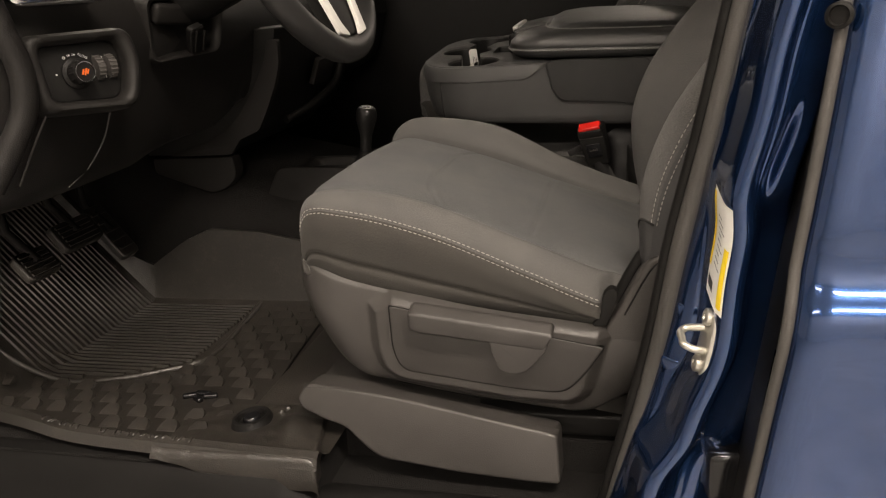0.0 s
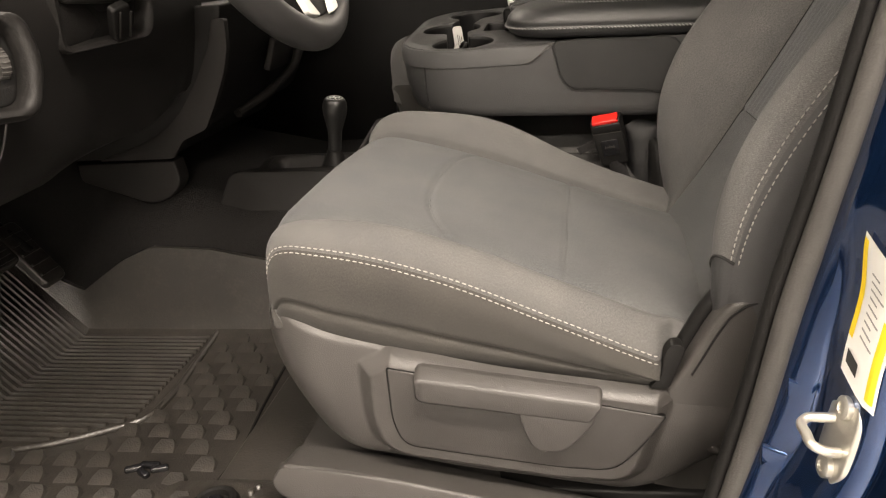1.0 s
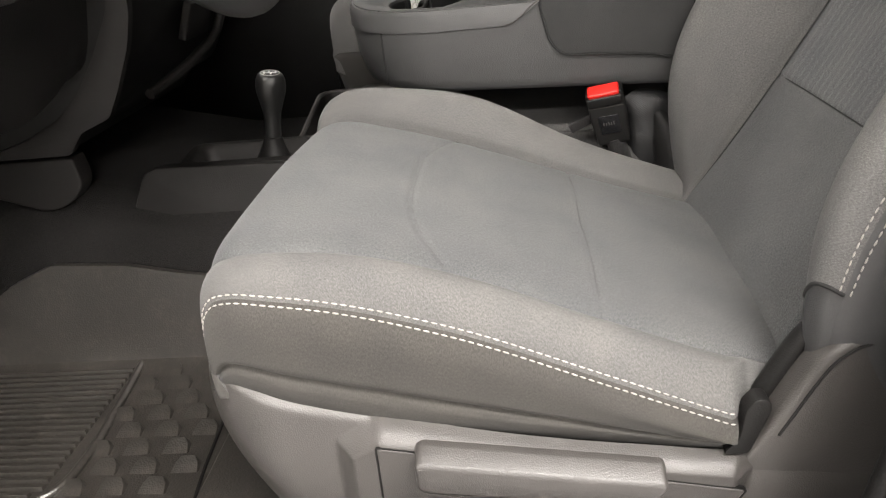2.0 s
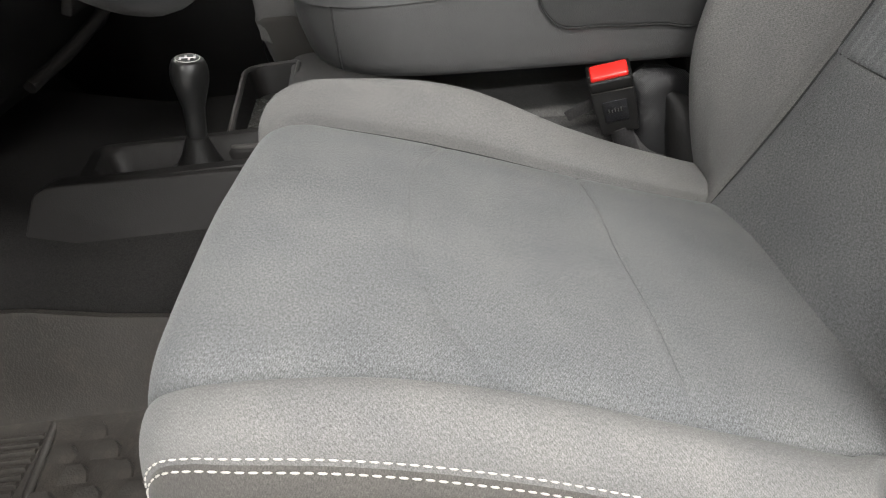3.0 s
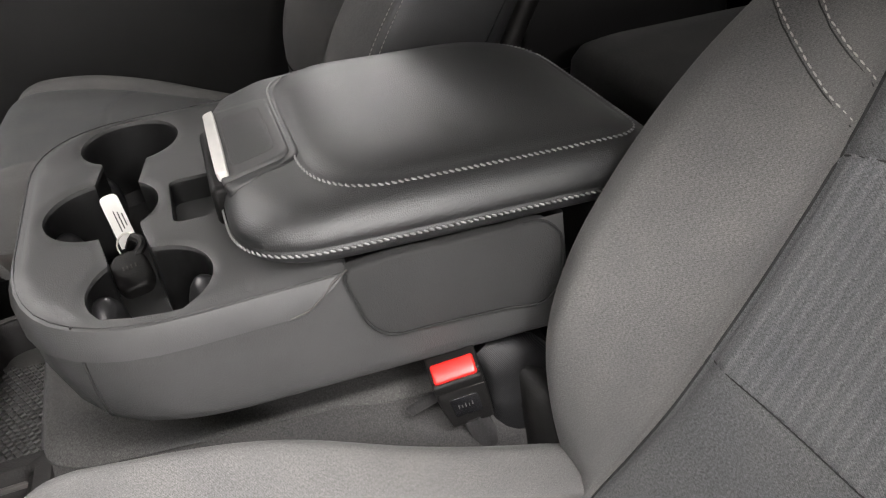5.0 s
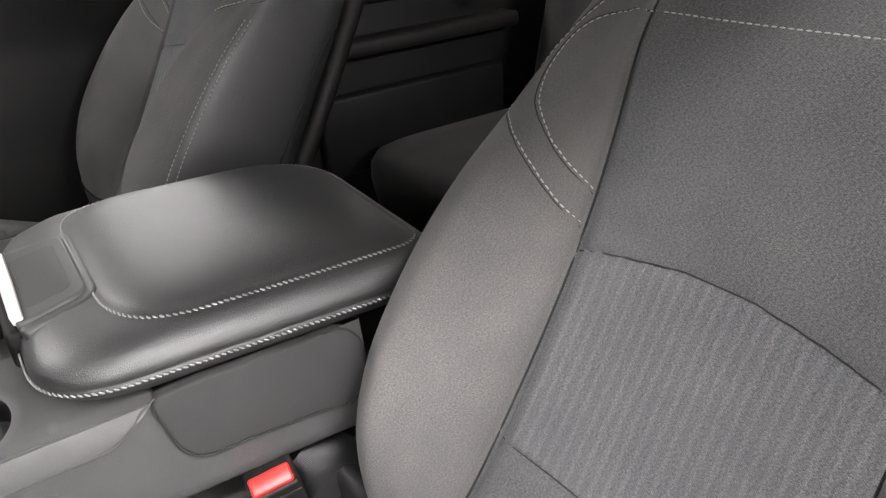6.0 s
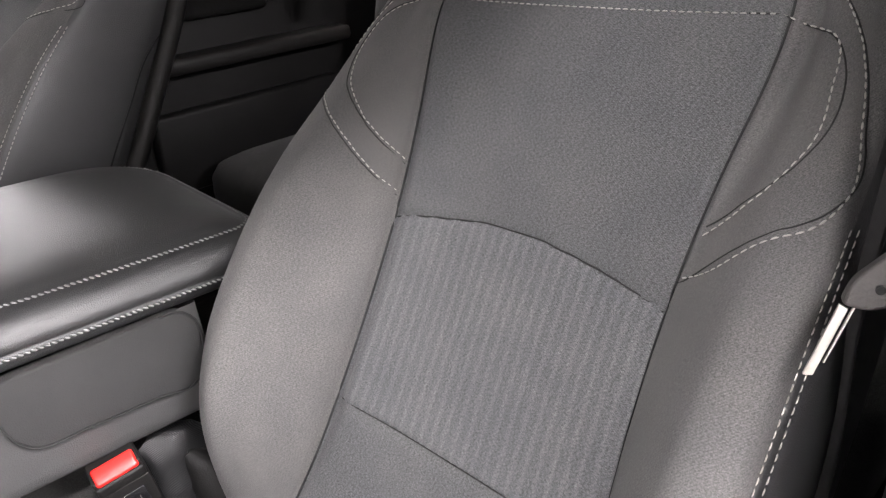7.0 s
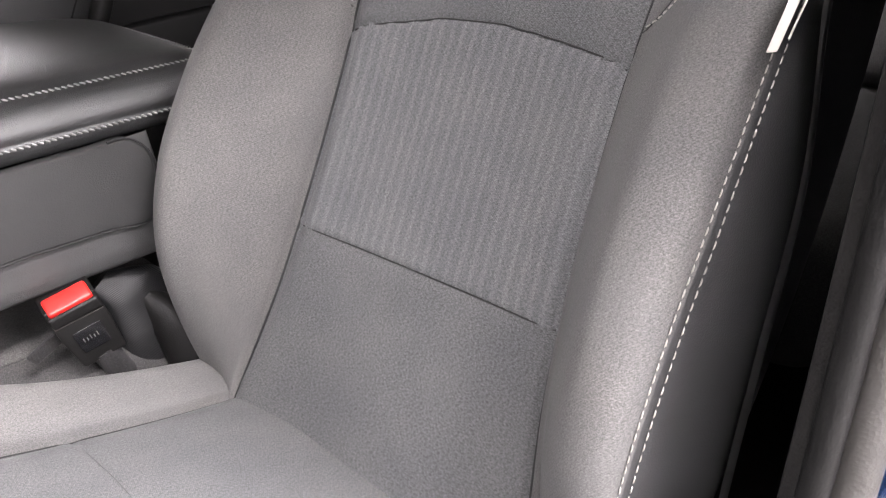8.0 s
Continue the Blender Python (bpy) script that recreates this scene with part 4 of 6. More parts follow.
part("latch_dish", plate_bm(rounded([(-0.020, -0.052), (0.017, -0.048), (0.017, 0.048), (-0.020, 0.052)], 0.009), 0.002, SC @ pose(0, 0, 0.0018), 0.0003), M_VINYL, lid, "dished grip")
part("latch_pull", plate_bm(rounded([(-0.0330, -0.063), (-0.0235, -0.066), (-0.0230, 0.0), (-0.0235, 0.066), (-0.0330, 0.063), (-0.0335, 0.0)], [0.004, 0.003, 0.02, 0.003, 0.004, 0.03], 5), 0.008, SC @ pose(0, 0, 0.0062), 0.0022, 3), M_SILVER, lid, "pale silver latch pull")
box("latch_base", (-0.203, 1.405, 0.440), (-0.17, 1.540, 0.474), M_BLACK, lid, "black latch body", 0.005)
# Fabric flap on the side, set off by a seam, and the seam down the front.
flap = smooth_path([(-0.124, 0.428), (-0.120, 0.402), (-0.114, 0.381), (-0.104, 0.369), (-0.06, 0.3625), (0.0, 0.3575), (0.036, 0.354), (0.047, 0.366), (0.051, 0.395), (0.050, 0.414), (0.042, 0.4245), (0.0, 0.4290), (-0.06, 0.4310), (-0.10, 0.4318)], 60, True)
body_y = lambda z: float(np.interp(z, (0.338, 0.37, 0.40, 0.415, 0.43), (1.309, 1.306, 1.307, 1.309, 1.311)))  # noqa: E731
flap_bm = plate_bm([tuple(p) for p in flap], 0.012, facing((0, 1.3065, 0), (0, -1, 0)), 0.003)
for vert in flap_bm.verts:
    if vert.co.y < 1.314:
        vert.co.y = body_y(vert.co.z) - 0.0036 + (vert.co.y - 1.3065)
part("side_flap", flap_bm, M_FLAP, console, "woven side panel edged by a seam")
tube("flap_seam", [(x, body_y(z) - 0.0034, z) for x, z in flap[:42]], 0.0011, M_THREADSHADE, console, "dark seam", 6)
tube("rim_edge", smooth_path([(-0.170, 1.3055, 0.4035), (-0.158, 1.3050, 0.406), (-0.146, 1.3052, 0.4135), (-0.134, 1.3070, 0.424), (-0.122, 1.3090, 0.4305)], 20), 0.0009, M_SEAL, console, "pale moulded edge", 6)
tube("front_seam", front_seam, 0.0011, M_THREADSHADE, console, "dark seam", 6)
stitch_row("flap_stitching", [(0.043, 1.3062, z) for z in np.linspace(0.365, 0.412, 12)], [(0, -1, 0)] * 12, M_THREADSHADE, console, 0.004, 0.002, 0.0006)

# ---- the folded centre seat below, its strap and the buckle ----
jump = thing("centre_bench", (-0.15, 1.5, 0.1), "flat grey cloth centre seat cushion under the console", "car seat")
jl = lambda z, g: [(x, y, z) for x, y in rounded([(0.06, 1.338 - g), (0.06, 1.71 + g), (-0.425 - 0.3 * g, 1.71 + g), (-0.400 - 0.3 * g, 1.410 - g), (-0.370, 1.386 - g), (-0.285, 1.375 - g), (-0.145, 1.365 - g), (-0.10, 1.348 - g)], [0.02, 0.02, 0.04, 0.03, 0.04, 0.05, 0.04, 0.03], 6)]  # noqa: E731
loft("skirt", [jl(0.10, 0.045), jl(0.19, 0.048), jl(0.222, 0.042), jl(0.242, 0.030), jl(0.252, 0.016), jl(0.2580, 0.003)], M_SKIRT, jump, "darker cloth side", False)
loft("cushion", [jl(0.2560, 0.0035), jl(0.2600, 0.004), jl(0.2630, -0.001), jl(0.2648, -0.010), jl(0.266, -0.03)], M_JUMP, jump, "flat grey cloth cushion")

buckle = thing("seat_belt_buckle", (-0.045, 1.305, 0.22), "black seat belt buckle with red release button", "buckle")
BM = pose(-0.0475, 1.302, 0.288, 0, -10, -10) @ pose(0, 0, 0, 8, 0, 0)


def in_buckle(name, outline, depth, z, mat, bevel, label=""):
    return part(name, plate_bm(outline, depth, BM @ facing((0, z, 0), (0, -1, 0)), bevel), mat, buckle, label)


body = rounded([(-0.0215, 0.034), (0.0215, 0.034), (0.0220, 0.0), (0.0205, -0.0345), (-0.0170, -0.0345), (-0.0210, 0.0)], 0.003)
in_buckle("housing", body, 0.026, -0.010, M_BLACK, 0.003, "black plastic housing")
part("release_button", box_bm((0.037, 0.017, 0.012), BM @ pose(0, -0.0035, 0.0315, 28, 0, 0), 0.0025), M_RED, buckle, "glossy red release button")
part("front_lip", box_bm((0.042, 0.006, 0.013), BM @ pose(0, -0.0105, 0.0225, 8, 0, 0), 0.0025), M_BLACK, buckle, "black front lip")
part("groove", box_bm((0.041, 0.0008, 0.0009), BM @ pose(0, -0.0106, 0.0150, 0, 2, 0), 0), M_SEAL, buckle, "moulded groove")
recess = rounded([(-0.012, 0.004), (0.013, 0.004), (0.013, -0.020), (-0.011, -0.020)], 0.002)
in_buckle("label_field", recess, 0.002, -0.0108, M_GLOSSBLACK, 0.0005)
for k, (px, h) in enumerate(((-0.006, 0.004), (-0.003, 0.003), (0.0, 0.0045), (0.003, 0.003), (0.006, 0.0045))):
    part("moulded_mark", box_bm((0.0009, 0.0006, h), BM @ pose(px, -0.0112, -0.0085 + h / 2, 0, 0, 0), 0), M_SEAL, buckle)
tube("belt_stalk", [tuple(BM @ Vector(p)) for p in ((0.002, 0, -0.03), (0.006, 0, -0.06), (0.012, 0.004, -0.11))], 0.012, M_BELT, buckle, "black webbing stalk")
part("stalk_wing", box_bm((0.03, 0.004, 0.012), BM @ pose(-0.035, 0.004, -0.006, 0, -18, 0), 0.0015), M_BELT, buckle)
sleeve = thing("buckle_sleeve", (0.0, 1.31, 0.2), "glossy black vinyl sleeve beside the buckle", "sleeve")
sv = smooth_path([(-0.012, 1.332, 0.304), (0.002, 1.327, 0.290), (0.008, 1.324, 0.265), (0.008, 1.320, 0.225), (0.004, 1.316, 0.16)], 24)
pocket_tube = tube("sleeve", sv, np.interp(np.arange(24), [0, 3, 9, 16, 23], [0.010, 0.020, 0.024, 0.020, 0.018]), M_WOVEN, sleeve, "shiny woven black pocket", 20)
for vert in pocket_tube.data.vertices:
    vert.co.x = 0.012 + (vert.co.x - 0.006) * 1.7
tube("sleeve_seam", sv + np.array((0.020, -0.008, 0.0)) * np.linspace(0.4, 0.9, 24)[:, None], 0.0011, M_THREADSHADE, sleeve, "dark seam", 6)

# Key fob with a paper tag standing in the cup holder.
key = thing("key_fob", (-0.285, 1.45, 0.39), "black key fob with white paper tag in the cup holder", "key")
FOB = pose(-0.283, 1.433, 0.409, 18, -6, 8)
fob = rounded([(-0.010, -0.022), (0.010, -0.022), (0.0155, -0.011), (0.0155, 0.011), (0.009, 0.022), (-0.009, 0.022), (-0.0155, 0.012), (-0.0155, -0.012)], 0.005)
part("fob", plate_bm(fob, 0.012, FOB, 0.004), M_BLACK, key, "black plastic fob")
for k in range(4):
    part("fob_mark", box_bm((0.0012, 0.0045, 0.0004), FOB @ pose(-0.005 + 0.0034 * k, 0.002, 0.0003), 0), M_SEAL, key)
tag_out = rounded([(-0.0080, -0.028), (0.0080, -0.028), (0.0080, 0.022), (-0.0080, 0.022)], [0.001, 0.001, 0.006, 0.006])
TAG = facing((-0.2900, 1.504, 0.424), (0.10, -0.93, 0.33), (-0.14, 0.3, 1))
part("paper_tag", plate_bm(tag_out, 0.0008, TAG, 0), M_PAPER, key, "white paper tag")
for k in range(3):
    part("tag_print", box_bm((0.0010, 0.020 - 0.004 * k, 0.0004), TAG @ pose(-0.001 + 0.003 * k, -0.003, 0.0003), 0), M_SEAL, key)
tube("key_ring", [tuple(Vector((-0.283, 1.470, 0.412)) + Vector((0.010 * math.cos(a), 0.006 * math.sin(a), 0.009 * math.sin(a)))) for a in np.linspace(0, 6.28, 18)[:-1]], 0.0009, M_STEEL, key, "steel ring", 6, True)
tube("strap", smooth_path([(-0.285, 1.478, 0.405), (-0.276, 1.466, 0.420), (-0.270, 1.455, 0.418), (-0.278, 1.448, 0.410)], 12), 0.004, M_BLACK, key, "black strap", 8)


# ---- storage tray and transfer case lever ----
tray = thing("floor_tray", (-0.44, 1.53, 0.2), "black plastic tray with a raised rim and ribbed liner", "tray")
tl = lambda z, g: [(x, y, z - 0.024 * max(0, 1.47 - y) / 0.07) for x, y in rounded([(-0.405, 1.400 - g), (-0.408, 1.655 + g), (-0.487 - g, 1.655 + g), (-0.472 - g, 1.400 - g)], [0.01, 0.01, 0.05, 0.018], 8)]  # noqa: E731
loft("rim", [tl(0.19, 0.0), tl(0.262, 0.002), tl(0.2665, 0.0), tl(0.2685, -0.004), tl(0.2665, -0.008), tl(0.262, -0.0095), tl(0.225, -0.014)], M_DASH, tray, "plastic rim", False)
tube("rim_bead", [tuple(p) for p in tl(0.2665, -0.003)], 0.0036, M_PLASTIC, tray, "rounded rim bead", 8, True)
loft("liner", [tl(0.222, -0.010), tl(0.228, -0.012), tl(0.229, -0.016)], M_LINER, tray, "grey rubber liner")
for i in range(30):
    for j in range(12):
        px, py = -0.470 + 0.0072 * j, 1.452 + 0.0066 * i
        if i % 2:
            px += 0.0036
        if px < -0.412 and j < 11 and i < 30:
            part("liner_stud", box_bm((0.0048, 0.0038, 0.003), pose(px, py, 0.2305, 0, 0, 35), 0), M_LINER, tray) if (i * 12 + j) < 290 else None

lever_box = thing("transfer_lever", (-0.53, 1.38, 0.2), "four wheel drive lever with black ball knob in a plastic bezel", "lever")
bz = lambda z, g: [(x, y, z) for x, y in rounded([(-0.395 + g, 1.318 - g), (-0.395 + g, 1.425 + g), (-0.625 - g, 1.425 + g), (-0.612 - g, 1.318 - g)], [0.008, 0.008, 0.02, 0.02], 5)]  # noqa: E731
loft("bezel", [bz(0.17, 0.004), bz(0.24, 0.004), bz(0.252, 0.003), bz(0.257, 0.0), bz(0.2575, -0.014), bz(0.252, -0.020), bz(0.225, -0.026)], M_DASH, lever_box, "grained dark plastic bezel", False)
loft("bezel_floor", [bz(0.222, -0.020), bz(0.2245, -0.022)], M_BLACK, lever_box)
lathe("boot", [(0.001, 0.052), (0.012, 0.050), (0.0135, 0.044), (0.020, 0.026), (0.030, 0.008), (0.045, 0.0)], pose(-0.497, 1.3755, 0.225, 4, 8, 0), M_BLACK, lever_box, "black rubber boot", 28)
KN = pose(-0.4885, 1.3735, 0.283, 4, 9, 0)
lathe("knob", [(0.0105, -0.018), (0.0108, 0.008), (0.0118, 0.024), (0.0158, 0.040), (0.0192, 0.053), (0.0200, 0.062), (0.0192, 0.070), (0.0168, 0.076), (0.0140, 0.0785), (0.001, 0.0790)], KN, M_GLOSSY, lever_box, "black knob with white shift pattern", 40)
lathe("pattern_ring", [(0.0128, 0.0788), (0.0124, 0.0793), (0.0120, 0.0790)], KN, M_SILVER, lever_box, "fine bright ring", 40, 40, False)
part("knob_mark", box_bm((0.0165, 0.0014, 0.0006), KN @ pose(0, 0, 0.0793, 0, 0, 12), 0), M_WHITEPRINT, lever_box, "white shift mark")
for k in range(4):
    part("knob_mark", box_bm((0.0022, 0.007, 0.0006), KN @ pose(-0.0068 + 0.0045 * k, -0.003 + 0.006 * (k % 2), 0.0793, 0, 0, 12), 0), M_WHITEPRINT, lever_box, "white shift mark")

# ---- floor, tunnel, mat ----
tun = [(-0.02, 1.30), (0.0, 1.262), (0.10, 1.258), (0.16, 1.268), (0.20, 1.30), (0.215, 1.33)]
prof = [(y, z) for z, y in tun] + [(1.70, 0.215), (1.73, 0.20), (1.77, 0.16), (1.78, 0.0), (1.75, -0.02)]
xs = np.linspace(-1.35, 1.2, 22)
v = [(x, y, z + (0.09 * min(max((-0.62 - x) / 0.4, 0), 1) if z > 0.05 else 0)) for x in xs for y, z in prof]
sheet("floor_tunnel", v, grid_faces(22, len(prof)), M_CARPET, None, "black carpeted transmission tunnel").update_tag()
tagged(bpy.data.objects["floor_tunnel"], category="floor", kind="structure")
side_cover = thing("tunnel_cover", (-0.55, 1.27, 0.0), "dark plastic cover on the tunnel's side", "trim", kind="structure")
pts = rounded([(-0.690, 0.130), (-0.700, 0.155), (-0.652, 0.256), (-0.635, 0.262), (-0.40, 0.256), (-0.40, 0.09), (-0.60, 0.10)], [0.01, 0.01, 0.02, 0.01, 0.004, 0.004, 0.02])
part("cover", plate_bm(pts, 0.03, facing((0, 1.298, 0.2), (0, -1, 0.12)) @ pose(0, -0.2, 0), 0.006), M_DASH, side_cover)

fy = [0.735, 0.76, 0.80, 0.845, 0.852, 0.9, 1.0, 1.1, 1.2, 1.27, 1.32]
fx = sorted(list(np.linspace(-1.32, 1.3, 40)) + [-0.372, -0.369])
toe = lambda x: max(0.0, (-0.93 - x)) * 1.15  # noqa: E731
v = [(x, y, -0.008 + toe(x) - (0.042 if x > -0.37 and y < 0.85 else 0.0)) for x in fx for y in fy]
tagged(sheet("floor", v, grid_faces(len(fx), len(fy)), M_CARPET, None, "black carpeted cab floor rising to a toe board"), category="floor", kind="structure")
v = [(x, y, -0.008 + toe(x)) for x in fx for y in (1.74, 1.9, 2.05, 2.30)]
tagged(sheet("floor_passenger", v, grid_faces(len(fx), 4), M_CARPET, None, "black carpeted cab floor on the passenger side"), category="floor", kind="structure")

mat = thing("floor_mat", (-0.75, 1.0, 0.0), "black moulded rubber floor mat with ribs, scales and raised edges", "floor mat")
# Its tray: a sheet with upturned edges towards tunnel and sill.
edge_y = hermite((-1.25, -0.95, -0.856, -0.751, -0.615, -0.489, -0.36), (0.815, 0.805, 0.788, 0.762, 0.750, 0.745, 0.740))
rows = []
for x in np.linspace(-1.22, -0.36, 60):
    lo_y, wall = float(edge_y(x)), float(np.interp(x, (-1.0, -0.901, -0.848, -0.785, -0.678, -0.594, -0.45, -0.375), (0.0, 0.063, 0.096, 0.122, 0.115, 0.097, 0.078, 0.0)))
    base = 0.003 + toe(x)
    rows.append([(x, lo_y - 0.012, base + 0.002), (x, lo_y - 0.006, base + 0.016), (x, lo_y + 0.004, base + 0.020), (x, lo_y + 0.016, base + 0.008), (x, lo_y + 0.03, base), (x, 1.0, base), (x, 1.215, base), (x, 1.235, base + 0.01), (x, 1.243, base + 0.03 + 0.2 * wall), (x, 1.250, base + 0.03 + wall), (x, 1.258, base + 0.03 + wall)])
sheet("mat_tray", np.array(rows).reshape(-1, 3), grid_faces(60, 11), M_RUBBER, mat, "black rubber tray")
ridge_path = smooth_path([(-0.692, 1.256, 0.008), (-0.679, 1.137, 0.006), (-0.671, 1.045, 0.006), (-0.678, 0.990, 0.006), (-0.725, 0.954, 0.006), (-0.795, 0.920, 0.006), (-0.884, 0.908, 0.006), (-0.96, 0.902, toe(-0.96) + 0.006), (-1.06, 0.897, toe(-1.06) + 0.006)], 70)
tube("heel_ridge", ridge_path, 0.0050, M_RUBBER, mat, "raised rubber ridge")


def behind_ridge(x, y):
    """Whether a place lies on the ribbed heel pad."""
    if x < -0.96:
        return y > 0.902
    edge = np.interp(x, [-0.96, -0.884, -0.795, -0.725, -0.678], [0.902, 0.908, 0.920, 0.954, 0.990])
    return y > edge + 0.012 and x < -0.692


rng = random.Random(4)
y = 0.925
while y < 1.225:
    x_end = -0.696
    while x_end > -1.2 and not behind_ridge(x_end, y):
        x_end -= 0.01
    pts = [(x, y, 0.004 + toe(x)) for x in np.linspace(x_end, -1.2, 14)]
    vs = []
    for x, py, z in pts:
        vs += [(x, py - 0.0042, z - 0.002), (x, py - 0.0022, z + 0.0042), (x, py + 0.0022, z + 0.0042), (x, py + 0.0042, z - 0.002)]
    fs = [tuple(q) for q in grid_faces(len(pts), 4)] + [(0, 1, 2, 3)]
    sheet("heel_rib", vs, fs, M_RUBBER, mat)
    y += 0.0118
# Scale-like studs behind and beside the heel pad.
scale_me = None
for i in range(15):
    for j in range(16):
        px, py = -1.02 + 0.0475 * i + (0.0237 if j % 2 else 0.0), 0.772 + 0.032 * j
        if behind_ridge(px - 0.018, py - 0.012) or behind_ridge(px - 0.018, py + 0.012) or py > 1.228 or px > -0.532 or py < float(edge_y(px)) + 0.030:
            continue
        if math.hypot(px + 0.615, py - 0.880) < 0.038:
            continue
        if scale_me is None:
            bmx = bmesh.new()
            out = [(-0.0165, -0.012), (0.0165, -0.012), (0.0140, 0.000), (0.0085, 0.0070), (-0.0085, 0.0070), (-0.0140, 0.000)]
            rise = (0.0, 0.0, 0.0046, 0.0080, 0.0080, 0.0046)
            low = [bmx.verts.new((a * 1.05, c + 0.004 * (c > -0.005), -0.001)) for a, c in out]
            high = [bmx.verts.new((a * 0.92, c - 0.0006, h)) for (a, c), h in zip(out, rise)]
            for k in range(6):
                bmx.faces.new((low[k], low[(k + 1) % 6], high[(k + 1) % 6], high[k]))
            bmx.faces.new(high)
            ob = part("mat_scale", bmx, M_RUBBER, mat, "", 35)
            scale_me = ob.data
        else:
            ob = attach(new("mat_scale", scale_me), mat)
        ob.matrix_basis = pose(px, py, 0.003 + toe(px), 0, 0, rng.uniform(-3, 3))
# Fastener ring, moulded emblem and the raised corner of the mat.
lathe("fastener", [(0.001, 0.004), (0.018, 0.004), (0.0195, 0.010), (0.023, 0.0115), (0.0265, 0.010), (0.029, 0.004), (0.031, 0.0)], pose(-0.492, 0.817, 0.011, 0, -4, 0), M_BLACK, mat, "round black fastener", 36)
lathe("fastener_knob", [(0.001, 0.011), (0.010, 0.011), (0.012, 0.009), (0.013, 0.0)], pose(-0.492, 0.817, 0.011, 0, -4, 0), M_GLOSSBLACK, mat, "", 28)
for dx, dy, rot, sx in ((-0.018, 0.004, 25, 0.022), (0.0, -0.004, -30, 0.020), (0.016, 0.006, 20, 0.022), (0.0, 0.012, 0, 0.026)):
    part("emblem", box_bm((sx, 0.009, 0.008), pose(-0.615 + dx, 0.880 + dy, 0.006, 0, 0, rot), 0.003), M_GLOSSBLACK, mat, "moulded emblem shape")
ease = lambda v, a, c: (lambda t: t * t * (3 - 2 * t))(min(max((v - a) / (c - a), 0), 1))  # noqa: E731


def corner_height(x, y):
    lump = 0.013 * math.exp(-(((x + 0.437) / 0.017) ** 2) - ((y - 0.800) / 0.030) ** 2)
    wave = 0.0015 * noise.noise((x * 60, y * 60, 1.0))
    lip = 0.012 * math.exp(-(((y - 0.742) / 0.009) ** 2)) * (1 - 0.75 * ease(x, -0.60, -0.49))
    return 0.004 + lip + (0.012 * ease(x, -0.60, -0.46) + lump) * (1 - 0.9 * ease(y, 0.85, 0.90)) + wave


cx_, cy_ = [-0.60] + list(np.linspace(-0.598, -0.404, 44)) + [-0.3995, -0.3975, -0.397], [0.7295, 0.730, 0.7315] + list(np.linspace(0.735, 0.862, 30)) + [0.864, 0.8645]
bump = []
for i, x in enumerate(cx_):
    for j, y in enumerate(cy_):
        h = corner_height(x, y)
        h -= (0.0, 0.002, 0.005, 0.040)[max(0, i - 44)] if i > 44 else 0
        h = h - 0.004 - 0.040 * ease(x, -0.60, -0.46) if j == 0 else h - (0, 0.005, 0.0015)[j] if j < 3 else h
        h -= (0.003, 0.020)[j - 33] * ease(x, -0.48, -0.44) if j > 32 else 0
        flare = 0.26 * max(0.0, 0.862 - y) * ease(x, -0.58, -0.397)
        bump.append((x + flare, y, max(h, -0.036)))
sheet("mat_corner", bump, grid_faces(len(cx_), len(cy_)), M_RUBBER, mat, "raised rubber corner", None, 60)
for k, (x, y) in enumerate(((-0.452, 0.848), (-0.457, 0.838))):
    lathe("rubber_nub", [(0.005, 0.0), (0.0045, 0.003), (0.003, 0.005), (0.001, 0.0055)], pose(x, y, corner_height(x, y) - 0.001), M_RUBBER, mat, "", 12)
for k in range(22):
    x = -0.80 + 0.012 * k + rng.uniform(-0.003, 0.003)
    if 6 < k < 9:
        continue
    part("edge_rib", box_bm((0.003, 0.010, 0.003), pose(x, float(edge_y(x)) + 0.002, 0.0225, 0, 0, rng.uniform(-25, 25)), 0.001, 1), M_RUBBER, mat)
tube("mat_slit", smooth_path([(-0.533, 1.15, 0.0042), (-0.523, 1.03, 0.0042), (-0.512, 0.90, 0.0042), (-0.516, 0.865, 0.0042)], 30), 0.0022, M_BLACK, mat, "dark slit along the smooth strip", 6)
box("mat_bridge", (-0.512, 0.85, 0.0), (-0.40, 1.23, 0.010), M_RUBBER, mat, "", 0.003)

# Seat riser cover and the carpet strip below it.
riser = thing("seat_riser", (-0.2, 0.82, 0.0), "grained plastic cover along the seat base", "trim")
rp = rounded([(-0.412, 0.062), (-0.399, 0.082), (-0.347, 0.079), (-0.275, 0.070), (-0.205, 0.058), (-0.138, 0.046), (-0.069, 0.034), (-0.066, -0.029), (-0.104, -0.029), (-0.206, -0.023), (-0.266, -0.016), (-0.297, -0.013), (-0.319, 0.002), (-0.347, 0.028), (-0.37, 0.033), (-0.405, 0.048)], [0.006, 0.01, 0.02, 0.02, 0.02, 0.02, 0.008, 0.006, 0.01, 0.02, 0.02, 0.015, 0.015, 0.02, 0.02, 0.008], 6)
part("cover", plate_bm(rp, 0.05, facing((0, 0.797, 0.03), (0, -1, 0.22)) @ pose(0, -0.03, 0), 0.010, 5), M_PLASTIC, riser, "grained plastic face")
ledge_z = hermite((-0.41, -0.347, -0.275, -0.205, -0.138, -0.069), (0.0785, 0.0765, 0.0675, 0.0555, 0.0435, 0.0315))
v = [(x, y, float(ledge_z(x)) - d) for x in np.linspace(-0.402, -0.069, 30) for y, d in ((0.807, 0.0005), (0.812, 0.0), (0.820, 0.003), (0.832, 0.012), (0.848, 0.020), (0.93, 0.023))]
